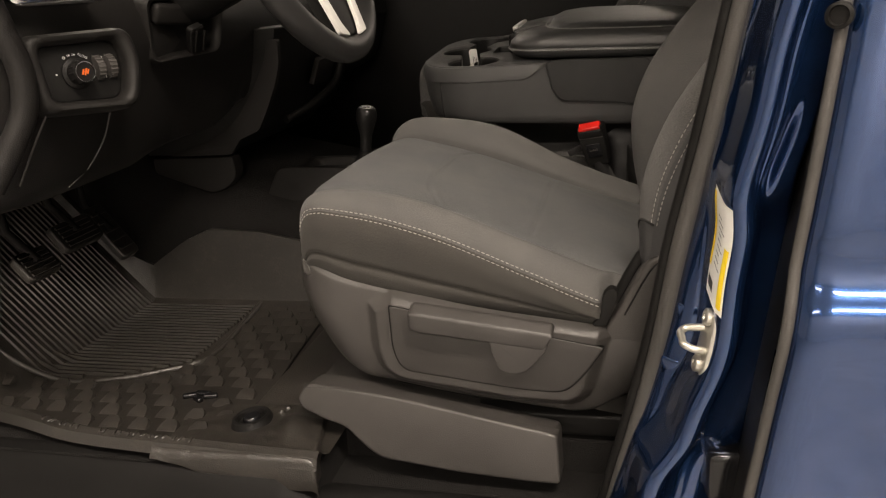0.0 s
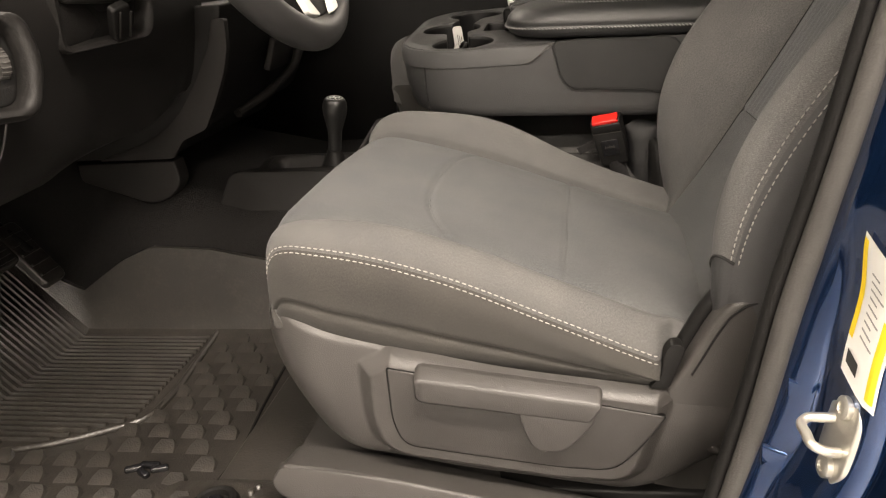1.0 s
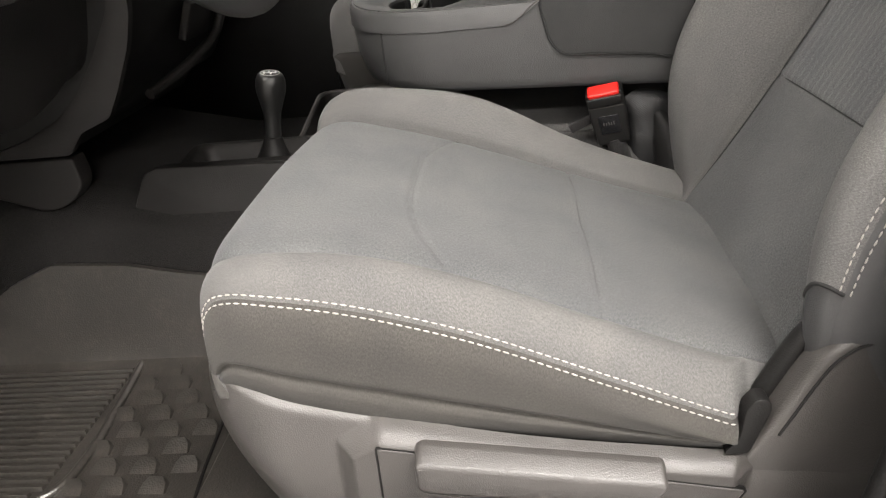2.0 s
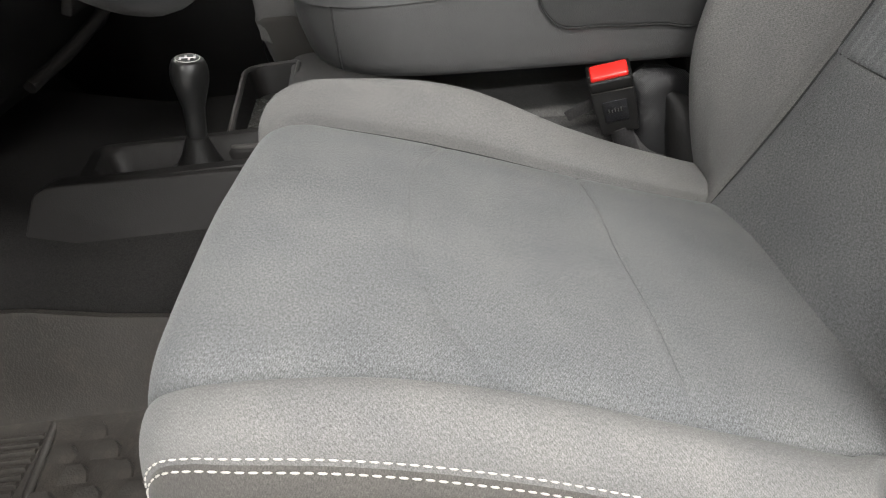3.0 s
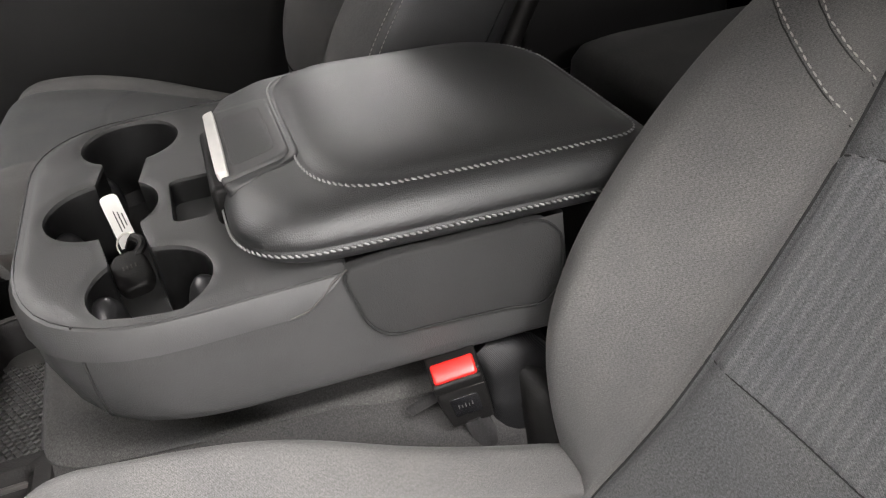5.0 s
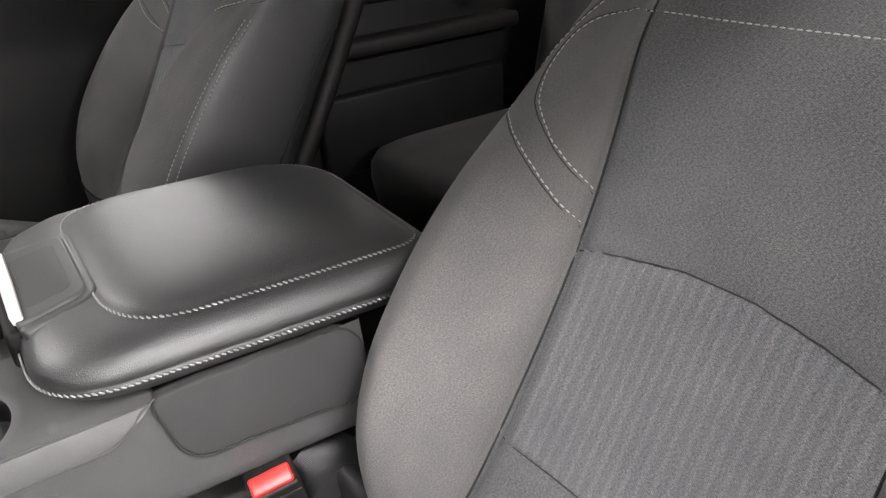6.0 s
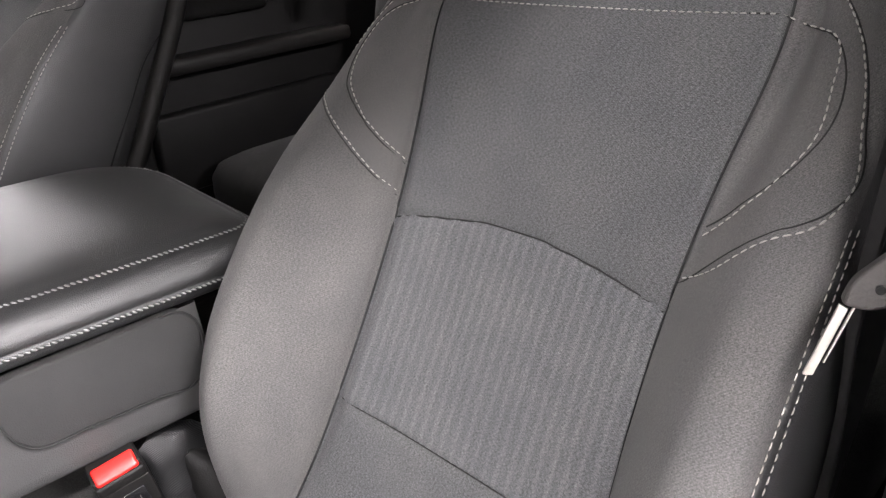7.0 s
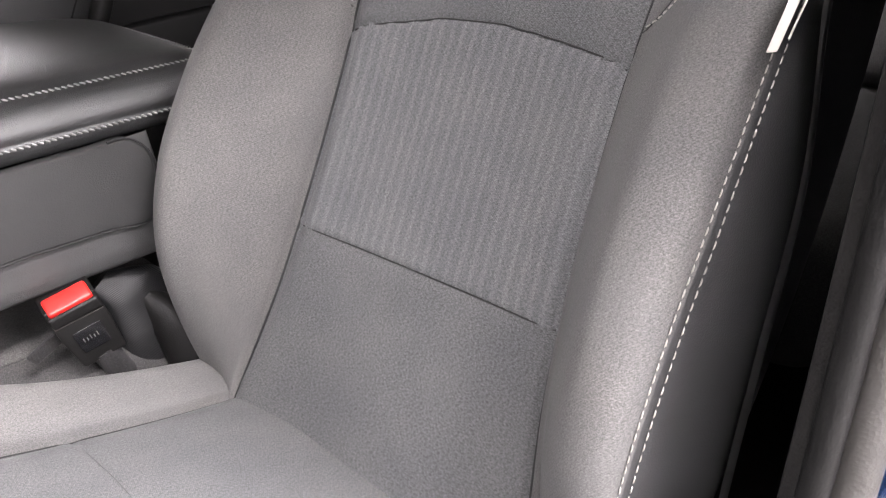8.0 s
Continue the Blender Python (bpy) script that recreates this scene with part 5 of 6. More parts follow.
sheet("cover_ledge", v, grid_faces(30, 6), M_PLASTIC, riser, "upper ledge", None, 0)

# ---- sill, B-pillar and rear door ----
sill = thing("door_sill", (-0.5, 0.7, -0.1), "black plastic sill trim over blue painted sill", "sill", kind="structure")
sv = [(0.775, -0.012), (0.755, -0.004), (0.735, -0.010), (0.70, -0.03), (0.66, -0.036), (0.645, -0.05), (0.64, -0.09)]
v = [(x, y, z - (0.034 if x > -0.38 else 0.0) * (y > 0.66)) for x in (-1.3, -0.9, -0.42, -0.374, -0.366, 0.0, 0.03) for y, z in sv]
sheet("sill_trim", v, grid_faces(7, len(sv)), M_BLACK, sill, "black plastic sill trim")
sv = [(0.645, -0.075), (0.63, -0.085), (0.60, -0.10), (0.575, -0.14), (0.57, -0.30)]
v = [(x, y, z) for x in (-1.3, -0.9, -0.4, 0.0, 0.05) for y, z in sv]
sheet("sill_paint", v, grid_faces(5, len(sv)), M_BLUE, sill, "blue painted sill")

pillar = thing("b_pillar", (0.1, 0.75, -0.05), "blue painted door pillar with rubber weatherstrip", "pillar", kind="structure")
lean_keys = hermite((-0.09, 0.009, 0.117, 0.20, 0.295, 0.40, 0.526, 0.80, 1.12), (-0.034, -0.008, 0.0235, 0.0445, 0.0645, 0.0885, 0.1135, 0.170, 0.236))
lean = lambda z: float(lean_keys(z))  # noqa: E731
flange = hermite((-0.08, 0.03, 0.084, 0.12, 0.16, 0.19, 0.26, 0.30, 0.33, 0.367, 0.41, 0.526, 1.1), (-0.013, -0.013, -0.014, -0.004, 0.000, 0.0045, 0.0015, -0.0035, -0.008, -0.0165, -0.0175, -0.018, -0.018))
zz = np.linspace(-0.08, 1.1, 40)
# Cross-section of the painted jamb, from the weatherstrip out to the door gap: (back, out).
sec = [(0.004, 0.765), (0.007, 0.742), (0.012, 0.728), (0.018, 0.721), (0.0235, 0.716), (0.0265, 0.709), (0.0285, 0.700), (0.031, 0.685), (0.034, 0.668), (0.037, 0.6595), (0.042, 0.655), (0.048, 0.654), (0.053, 0.657), (0.057, 0.668), (0.061, 0.685), (0.067, 0.697), (0.085, 0.702), (0.10, 0.703), (0.13, 0.718), (0.17, 0.745)]
sf = smooth_path(sec, 110)


def jamb_place(z, a, y):
    """Pressed shapes: the inner face wanders, and the outer face is filled out higher up."""
    k = 1 / (1 + math.exp(-(z - 0.352) / 0.010))
    y = y + (0.664 + 0.30 * max(0, a - 0.058) - y) * k * min(max((a - 0.050) / 0.008, 0), 1) * min(max((0.098 - a) / 0.012, 0), 1)
    y += 0.012 * math.exp(-(((z - 0.405) / 0.034) ** 4)) * math.exp(-(((a - 0.0665 - 0.05 * (z - 0.40)) / 0.0040) ** 2))
    wide = float(flange(z)) * min(max((a - 0.004) / 0.0195, 0), 1)
    return (lean(z) + a + wide + 0.0008 * math.sin(z * 61) * (a > 0.022), y + 0.003 * math.sin(z * 19) * (a < 0.024), z)


zz = np.linspace(-0.08, 1.1, 150)
v = [jamb_place(z, a, y) for z in zz for a, y in sf]
sheet("painted_jamb", v, grid_faces(150, 110), M_BLUE, pillar, "glossy dark blue painted jamb", None, 0)
zz = np.linspace(-0.08, 1.1, 40)
lathe("stud", [(0.008, 0.0), (0.008, 0.003), (0.004, 0.006), (0.001, 0.006)], facing((0.143, 0.680, 0.467), (-0.2, -0.97, 0)), M_GLOSSBLACK, pillar, "painted stud", 20)
for z_, w_ in ((0.232, 0.020), (0.172, 0.022)):
    part("pressed_tab", box_bm((w_, 0.006, 0.022), pose(lean(z_) + 0.020, 0.724, z_, 0, 0, -35), 0.004, 3), M_BLUE, pillar, "painted pressed tab")
part("hinge_plate", plate_bm(rounded([(-0.026, -0.030), (0.026, -0.026), (0.026, 0.028), (-0.020, 0.030)], 0.006), 0.010, facing((0.158, 0.690, 0.420), (-0.25, -0.97, 0)), 0.003), M_GLOSSBLACK, pillar, "black hinge plate")
for dx_, dz_, r_ in ((0.004, 0.0, 0.011), (-0.018, 0.022, 0.005), (-0.018, -0.020, 0.005), (0.020, 0.022, 0.005), (0.018, -0.018, 0.005)):
    lathe("hinge_bolt", [(r_, 0.0), (r_, 0.004), (r_ * 0.7, 0.006), (0.001, 0.006)], facing((0.158 + dx_, 0.690 - 0.25 * dx_, 0.420 + dz_), (-0.25, -0.97, 0)), M_GLOSSBLACK, pillar, "black bolt", 20)
box("lower_bracket", (0.092, 0.685, 0.04), (0.132, 0.72, 0.096), M_GLOSSBLACK, pillar, "black lower bracket", 0.008)
st = [(lean(z) + 0.001 + 0.04 * max(0.0, 0.30 - z), 0.742, z) for z in zz]
tube("weatherstrip", st, 0.0098, M_SEAL, pillar, "grey rubber weatherstrip", 14)
tube("weatherstrip_lip", [(x - 0.0105, 0.754, z) for x, _, z in st], 0.007, M_BLACK, pillar, "black inner lip", 12)
trim = [(lean(z) - 0.006 + 0.04 * max(0.0, 0.30 - z) + a, y, z) for z in zz for a, y in ((0.014, 0.752), (-0.006, 0.757), (0.0, 0.768), (0.04, 0.778), (0.10, 0.782), (0.2, 0.780), (0.24, 0.76))]
sheet("inner_trim", trim, grid_faces(40, 7), M_DASH, pillar, "dark inner pillar trim")

striker = thing("door_striker", (0.09, 0.69, 0.22), "plated steel door striker bolted to the pillar", "striker")
SM = facing((0.0850, 0.681, 0.2250), (-0.98, -0.11, 0.18))
so = rounded([(-0.012, -0.036), (0.010, -0.036), (0.020, -0.020), (0.020, 0.022), (0.009, 0.037), (-0.009, 0.036), (-0.020, 0.022), (-0.020, -0.020)], 0.006)
part("base_plate", plate_bm(so, 0.010, SM, 0.002), M_STEEL, striker)
for q in (-0.024, 0.024):
    lathe("bolt", [(0.0085, 0.0), (0.0085, 0.004), (0.0065, 0.0055), (0.004, 0.0055), (0.0035, 0.004), (0.001, 0.004)], SM @ pose(0.002, q, 0), M_STEEL, striker, "", 20)
tube("loop", smooth_path([tuple(SM @ Vector((p[0] * 0.75, p[1] * 0.7, p[2] * 0.68))) for p in ((-0.013, 0.012, -0.002), (-0.017, 0.008, 0.010), (-0.021, 0.003, 0.022), (-0.018, 0.000, 0.0275), (-0.002, -0.003, 0.029), (0.011, -0.006, 0.0275), (0.015, -0.008, 0.018), (0.013, -0.010, -0.002))], 40), 0.0036, M_STEEL, striker, "bright steel loop", 12)

sticker = thing("pillar_label", (0.1, 0.69, 0.27), "white and yellow paper label stuck to the door pillar", "label")
face_a, face_y = [p[0] for p in sec[5:12]], [p[1] for p in sec[5:12]]


def label_piece(name, mat, u0, u1, v0, v1, lift, label=""):
    """A patch of the bent label: u across it, v from its foot to its head."""
    v = []
    for q in np.linspace(v0, v1, max(2, int(40 * (v1 - v0)) + 2)):
        for u in np.linspace(u0, u1, 6):
            yy_ = 0.6935 - 0.037 * u
            aa = float(np.interp(-yy_, [-w for w in face_y], face_a))
            z = (0.272 - 0.014 * u) + q * (0.372 - 0.014 * u - (0.272 - 0.014 * u))
            x, y, z = jamb_place(z, aa, yy_)
            v.append((x - lift, y - 0.2 * lift, z))
    return sheet(name, v, grid_faces(len(v) // 6, 6), mat, sticker, label, None, 0)


label_piece("paper", M_PAPER, 0, 1, 0, 1, 0.0022)
label_piece("yellow_edge", M_YELLOW, 0.02, 0.16, 0.28, 0.97, 0.0027, "yellow band")
label_piece("yellow_edge", M_YELLOW, 0.82, 0.97, 0.06, 0.62, 0.0027, "yellow band")
for k in range(9):
    label_piece("print_bar", M_GREYTHREAD, 0.34, 0.74 - 0.08 * (k % 3), 0.36 + 0.055 * k, 0.375 + 0.055 * k, 0.0027)
label_piece("print_block", M_INK, 0.12, 0.50, 0.10, 0.20, 0.0027, "dark printed symbol")

door = thing("rear_door", (0.6, 0.62, -0.2), "glossy blue rear door of the truck", "car door")
dz = np.linspace(-0.32, 0.70, 130)
dx = np.r_[0, 0.004, 0.012, np.linspace(0.03, 1.1, 18)]
door_y = hermite((-0.34, -0.2, -0.05, 0.10, 0.20, 0.275, 0.288, 0.298, 0.308, 0.36, 0.45, 0.58, 0.72), (0.640, 0.617, 0.606, 0.600, 0.597, 0.596, 0.5985, 0.6045, 0.6095, 0.615, 0.624, 0.642, 0.670))
v = []
for z in dz:
    x0 = 0.1115 + 0.125 * z
    y_door = float(door_y(z))
    for a in dx:
        v.append((x0 + a, y_door + 0.018 * math.exp(-a / 0.004), z))
sheet("door_skin", v, grid_faces(130, len(dx)), M_BLUE, door, "glossy blue painted skin", None, 0)
tube("door_seal", [(0.1085 + 0.125 * z, float(door_y(min(z, 0.7))) + 0.014, z) for z in np.linspace(-0.3, 1.0, 60)], 0.0050, M_SEAL, door, "grey rubber door edge seal", 12)
v = [(0.1115 + 0.125 * z + a, y, z) for z in dz for a, y in ((0.0, 0.645), (0.0, 0.70), (0.01, 0.735), (0.4, 0.735), (1.1, 0.735))]
sheet("inner_skin", v, grid_faces(130, 5), M_BLACK, door, "black inner panel")
box("door_bumper", (0.146, 0.665, 0.214), (0.180, 0.71, 0.264), M_DASH, door, "black rubber bumper", 0.010)
lathe("door_plug", [(0.010, 0.0), (0.010, 0.006), (0.0075, 0.007), (0.0065, 0.004), (0.001, 0.004)], facing((0.169, 0.640, 0.513), (-0.4, -0.9, 0)), M_BLACK, door, "round black plug", 24)
for k in range(6):
    tube("check_spring", [(0.162 + 0.010 * math.cos(q), 0.69 + 0.010 * math.sin(q), 0.196 - 0.009 * k) for q in np.linspace(0, 6.28, 15)[:-1]], 0.0028, M_BLACK, door, "black spring coil", 8, True)

# Unseen glass above the rear door, added to hold back light from behind.
v = [(0.1115 + 0.125 * z + a, 0.668 + 0.12 * (z - 0.69), z) for z in (0.69, 0.9, 1.12) for a in (0.05, 0.5, 1.1)]
sheet("unseen_tint_glass", v, grid_faces(3, 3), M_TINT, door, "unseen dark tinted glass, added to dim light from behind", None, 0)

belt = thing("driver_seat_belt", (0.15, 0.81, 0.3), "black seat belt webbing with latch plate beside the seat", "seat belt")
bp = smooth_path([(0.26, 0.80, 1.02), (0.215, 0.805, 0.80), (0.186, 0.812, 0.62), (0.182, 0.816, 0.54), (0.187, 0.816, 0.457), (0.154, 0.816, 0.35), (0.12, 0.816, 0.22), (0.10, 0.81, 0.12)], 40)
wv = [(p[0] + a * 0.9, p[1] + a * 0.35, p[2]) for p in bp for a in (-0.022, 0.022)]
wv += [(x + 0.0012, y - 0.0012, z) for x, y, z in wv]
k = 80
sheet("webbing", wv, [tuple(q) for q in grid_faces(40, 2)] + [tuple(k + i for i in q[::-1]) for q in grid_faces(40, 2)], M_BELT, belt, "black woven webbing")
PM = facing((0.136, 0.811, 0.566), (-0.90, -0.35, 0.25))
part("latch_body", plate_bm(rounded([(0.0, -0.002), (0.012, -0.004), (0.032, 0.004), (0.030, 0.024), (0.020, 0.027), (0.004, 0.010)], 0.004), 0.009, PM, 0.003), M_PLASTIC, belt, "grey plastic latch body")
lathe("latch_rivet", [(0.0022, 0.0), (0.0022, 0.0008), (0.001, 0.0008)], PM @ pose(0.015, 0.007, 0.0), M_BLACK, belt, "dark rivet hole", 14)
part("tongue", plate_bm(rounded([(-0.011, -0.038), (-0.0065, -0.0375), (0.004, -0.004), (0.000, -0.002)], 0.0008), 0.0025, PM @ pose(0, 0, -0.002), 0.0006), M_STEEL, belt, "bright steel tongue")
part("tongue_edge", plate_bm(rounded([(-0.003, -0.032), (-0.002, -0.032), (0.0072, -0.004), (0.006, -0.004)], 0.0004), 0.0025, PM @ pose(0, 0, -0.006), 0.0004), M_STEEL, belt)

# ---- dash, steering wheel, pedals ----
dash = thing("dashboard", (-0.8, 1.2, 0.3), "dark grained dashboard with knee panel and switch pod", "dashboard", kind="structure")
dp = smooth_path([(-1.30, 0.30), (-0.98, 0.31), (-0.86, 0.315), (-0.74, 0.330), (-0.69, 0.36), (-0.665, 0.42), (-0.65, 0.47), (-0.645, 0.55), (-0.68, 0.62), (-0.76, 0.66), (-0.95, 0.69), (-1.3, 0.70)], 40)
ys = np.r_[0.70, 0.705, 0.72, np.linspace(0.76, 1.35, 30), np.linspace(1.37, 2.22, 16)]
v = []
for y in ys:
    shrink = 0.03 * math.exp(-(y - 0.70) / 0.02)
    mid = 0.05 * math.exp(-(((y - MID) / 0.16) ** 2))
    floor_z = float(np.interp(y, (0.95, 1.04, 1.11, 1.18, 1.23, 1.29, 1.35), (0.334, 0.350, 0.357, 0.366, 0.380, 0.412, 0.455))) if y < 1.36 else 0.0
    for x, z in dp:
        z = max(z, floor_z)
        v.append((x - shrink - (0.10 if y > 1.32 else 0.0) * 0.5 - 0.3 * mid * (z < 0.5), y, z + (0.04 if y > 1.32 else 0.0) * (z < 0.5)))
sheet("dash_shell", v, grid_faces(len(ys), 40), M_DASH, dash, "dark grained dash shell")
tube("end_trim", smooth_path([(-0.655, 0.706, 0.62), (-0.640, 0.712, 0.547), (-0.636, 0.718, 0.505), (-0.640, 0.714, 0.468), (-0.655, 0.694, 0.424), (-0.675, 0.675, 0.385)], 40), 0.014, M_DASH, dash, "grained end trim of the dash", 16)
box("dash_end", (-1.3, 0.695, 0.32), (-0.72, 0.705, 0.66), M_DASH, dash, "", 0.003)

pod = thing("headlamp_switch", (-0.63, 0.78, 0.49), "headlamp switch pod with rotary knob and thumb wheels", "switch")
PD = facing((-0.6063, 0.7877, 0.500), (0.90, -0.42, 0.10))
ring = lambda k, z, dx=0.0: [tuple(PD @ Vector((x * k + dx * (1 - k), y * k, z))) for x, y in rounded([(-0.060, -0.042), (0.054, -0.050), (0.070, 0.0), (0.064, 0.044), (-0.064, 0.043)], 0.018, 8)]  # noqa: E731
loft("pod_bezel", [ring(1.08, -0.05), ring(1.06, -0.018), ring(1.02, -0.004), ring(0.95, 0.002), ring(0.86, 0.002), ring(0.79, -0.003), ring(0.755, -0.012), ring(0.74, -0.020)], M_DASH, pod, "grained bezel with rounded lips", "below", 60)
loft("pod_face", [ring(0.742, -0.017), ring(0.739, -0.0168), ring(0.70, -0.0166)], M_BLACK, pod, "black switch face", True, 60)
KM = PD @ pose(-0.006, -0.002, -0.017) @ Matrix.Diagonal((0.70, 0.70, 0.85, 1))
lathe("rotary_knob", [(0.026, 0.0), (0.026, 0.005), (0.0205, 0.008), (0.0188, 0.026), (0.0175, 0.0275), (0.0150, 0.0275), (0.0145, 0.0265), (0.001, 0.0262)], KM, M_BLACK, pod, "black rotary knob", 40)
lathe("knob_band", [(0.0176, 0.0276), (0.0172, 0.0284), (0.0158, 0.0284), (0.0153, 0.0270)], KM, M_CHROME, pod, "thin bright ring", 40, 40, False)
for k in range(12):
    w = 2 * math.pi * k / 12
    part("knob_rib", box_bm((0.0016, 0.0022, 0.016), KM @ pose(0.0196 * math.cos(w), 0.0196 * math.sin(w), 0.017, 0, 0, math.degrees(w)), 0.0006, 1), M_BLACK, pod)
for a, w in ((-0.0035, 0.009), (0.0010, 0.012), (0.0050, 0.008)):
    part("orange_mark", box_bm((0.0024, w, 0.0006), KM @ pose(a, 0.0, 0.0268, 0, 0, -24), 0), M_ORANGE, pod, "orange lamp symbol")
part("orange_mark", box_bm((0.009, 0.0018, 0.0006), KM @ pose(0.001, 0.0, 0.0268, 0, 0, -12), 0), M_ORANGE, pod, "orange lamp symbol")
part("pointer_mark", box_bm((0.0020, 0.006, 0.0006), KM @ pose(-0.009, 0.0150, 0.0220, -60, 0, 30), 0), M_WHITEPRINT, pod, "white pointer")
for a in (0.0215, 0.0365):
    tw = lathe("thumb_wheel", [(0.010, -0.0052), (0.0135, -0.0045), (0.0140, 0.0), (0.0135, 0.0045), (0.010, 0.0052)], PD @ pose(a, 0.002, -0.018, 0, 90, 0), M_PLASTIC, pod, "ribbed thumb wheel", 24)
    for k in range(9):
        w = math.radians(-80 + 20 * k)
        part("wheel_rib", box_bm((0.009, 0.0016, 0.0016), PD @ pose(a, 0.002 + 0.0140 * math.sin(w), -0.018 + 0.0140 * math.cos(w), -math.degrees(w), 0, 0), 0.0003, 1), M_SEAL, tw)
for k in range(3):
    part("wheel_mark", box_bm((0.0012, 0.006, 0.0005), PD @ pose(0.0290, -0.008 + 0.010 * k, -0.0163), 0), M_WHITEPRINT, pod, "white dimmer mark")
for k, (w, size) in enumerate(((118, 0.0040), (102, 0.0048), (86, 0.0048))):
    w = math.radians(w)
    m = KM @ pose(0.0315 * math.cos(w), 0.0315 * math.sin(w), 0.0008, 0, 0, math.degrees(w) - 90)
    if k == 0:
        tube("lamp_symbol", [tuple(m @ Vector((0.0019 * math.cos(q), 0.0019 * math.sin(q), 0))) for q in np.linspace(0, 6.28, 15)[:-1]], 0.0004, M_WHITEPRINT, pod, "white off symbol", 6, True)
    else:
        for q in (-1, 0, 1):
            part("lamp_symbol", box_bm((0.0015, 0.0006, 0.0004), m @ pose(-0.0018, 0.0013 * q, 0, 0, 0, 15 * q), 0), M_WHITEPRINT, pod, "white beam symbol")
        lathe("lamp_symbol", [(0.0016, 0.0), (0.0016, 0.0004), (0.001, 0.0004)], m @ pose(0.0012, 0, 0), M_WHITEPRINT, pod, "white lamp symbol", 12)


def lettering(text, size, m, mat, parent, label=""):
    """Raised print in the built-in font, turned into a mesh."""
    data = bpy.data.curves.new("print", "FONT")
    data.body, data.size, data.extrude, data.align_x, data.align_y = text, size, 0.0001, "CENTER", "CENTER"
    tmp = bpy.data.objects.new("print", data)
    scene.collection.objects.link(tmp)
    me = bpy.data.meshes.new_from_object(tmp.evaluated_get(bpy.context.evaluated_depsgraph_get()))
    bpy.data.objects.remove(tmp)
    me.materials.clear()
    me.materials.append(mat)
    me.transform(m)
    return tagged(attach(new("print", me), parent), label)


w = math.radians(58)
lettering("AUTO", 0.0062, KM @ pose(0.0325 * math.cos(w), 0.0325 * math.sin(w), 0.0008, 0, 0, -32), M_WHITEPRINT, pod, "white AUTO print")
part("off_mark", box_bm((0.003, 0.003, 0.0004), KM @ pose(-0.034, 0.002, 0.0008), 0), M_WHITEPRINT, pod, "white symbol")

# Panel joints of the knee panel, and the lighter end trim of the dash.
for pts in ([(-0.645, 0.750, 0.455), (-0.6660, 0.7435, 0.422), (-0.6880, 0.728, 0.375)], [(-0.6500, 0.872, 0.447), (-0.6710, 0.8665, 0.401), (-0.688, 0.845, 0.368), (-0.702, 0.820, 0.350)]):
    tube("panel_joint", smooth_path(pts, 24), 0.0013, M_PLASTIC, dash, "fine panel joint", 6)

vent = thing("dash_vent", (-0.62, 0.76, 0.6), "chrome edged air vent at the end of the dash", "vent")
part("vent_ring", plate_bm(rounded([(-0.06, -0.03), (0.06, -0.03), (0.06, 0.03), (-0.06, 0.03)], 0.02), 0.02, facing((-0.612, 0.775, 0.605), (0.9, -0.42, 0.1)), 0.006), M_CHROME, vent)
part("vent_core", plate_bm(rounded([(-0.05, -0.022), (0.05, -0.022), (0.05, 0.022), (-0.05, 0.022)], 0.015), 0.01, facing((-0.608, 0.773, 0.605), (0.9, -0.42, 0.1)), 0.002), M_BLACK, vent)

release = thing("brake_release", (-0.62, 0.98, 0.5), "parking brake release lever in a dark dash recess", "lever")
RM = facing((-0.622, 1.040, 0.530), (0.95, -0.28, -0.15))
rr = lambda k, z: [tuple(RM @ Vector((x * k, y * k, z))) for x, y in rounded([(-0.070, -0.040), (0.062, -0.034), (0.075, 0.05), (-0.074, 0.05)], 0.016, 6)]  # noqa: E731
loft("recess_rim", [rr(1.06, -0.03), rr(1.04, -0.004), rr(0.98, 0.002), rr(0.90, 0.000), rr(0.86, -0.012), rr(0.84, -0.022)], M_DASH, release, "grained recess rim", "below", 60)
loft("recess_well", [rr(0.85, -0.021), rr(0.80, -0.0205)], M_BLACK, release, "dark recess")
part("hood", box_bm((0.075, 0.030, 0.022), RM @ pose(-0.020, 0.026, -0.008, 14, 0, -4), 0.007, 4), M_STACK, release, "moulded hood over the lever")
grip = part("pull_lever", plate_bm(rounded([(-0.014, 0.022), (0.012, 0.022), (0.018, -0.020), (0.010, -0.028), (-0.004, -0.028), (-0.010, -0.020)], 0.006), 0.010, RM @ pose(0.006, -0.012, 0.012, 24, 0, 14), 0.003, 3), M_BLACK, release, "dark pull lever")
for q in (-0.007, 0.008):
    part("lever_rib", box_bm((0.0025, 0.036, 0.003), RM @ pose(0.008 + q, -0.014, 0.0145, 24, 0, 14), 0.001, 2), M_STACK, grip)

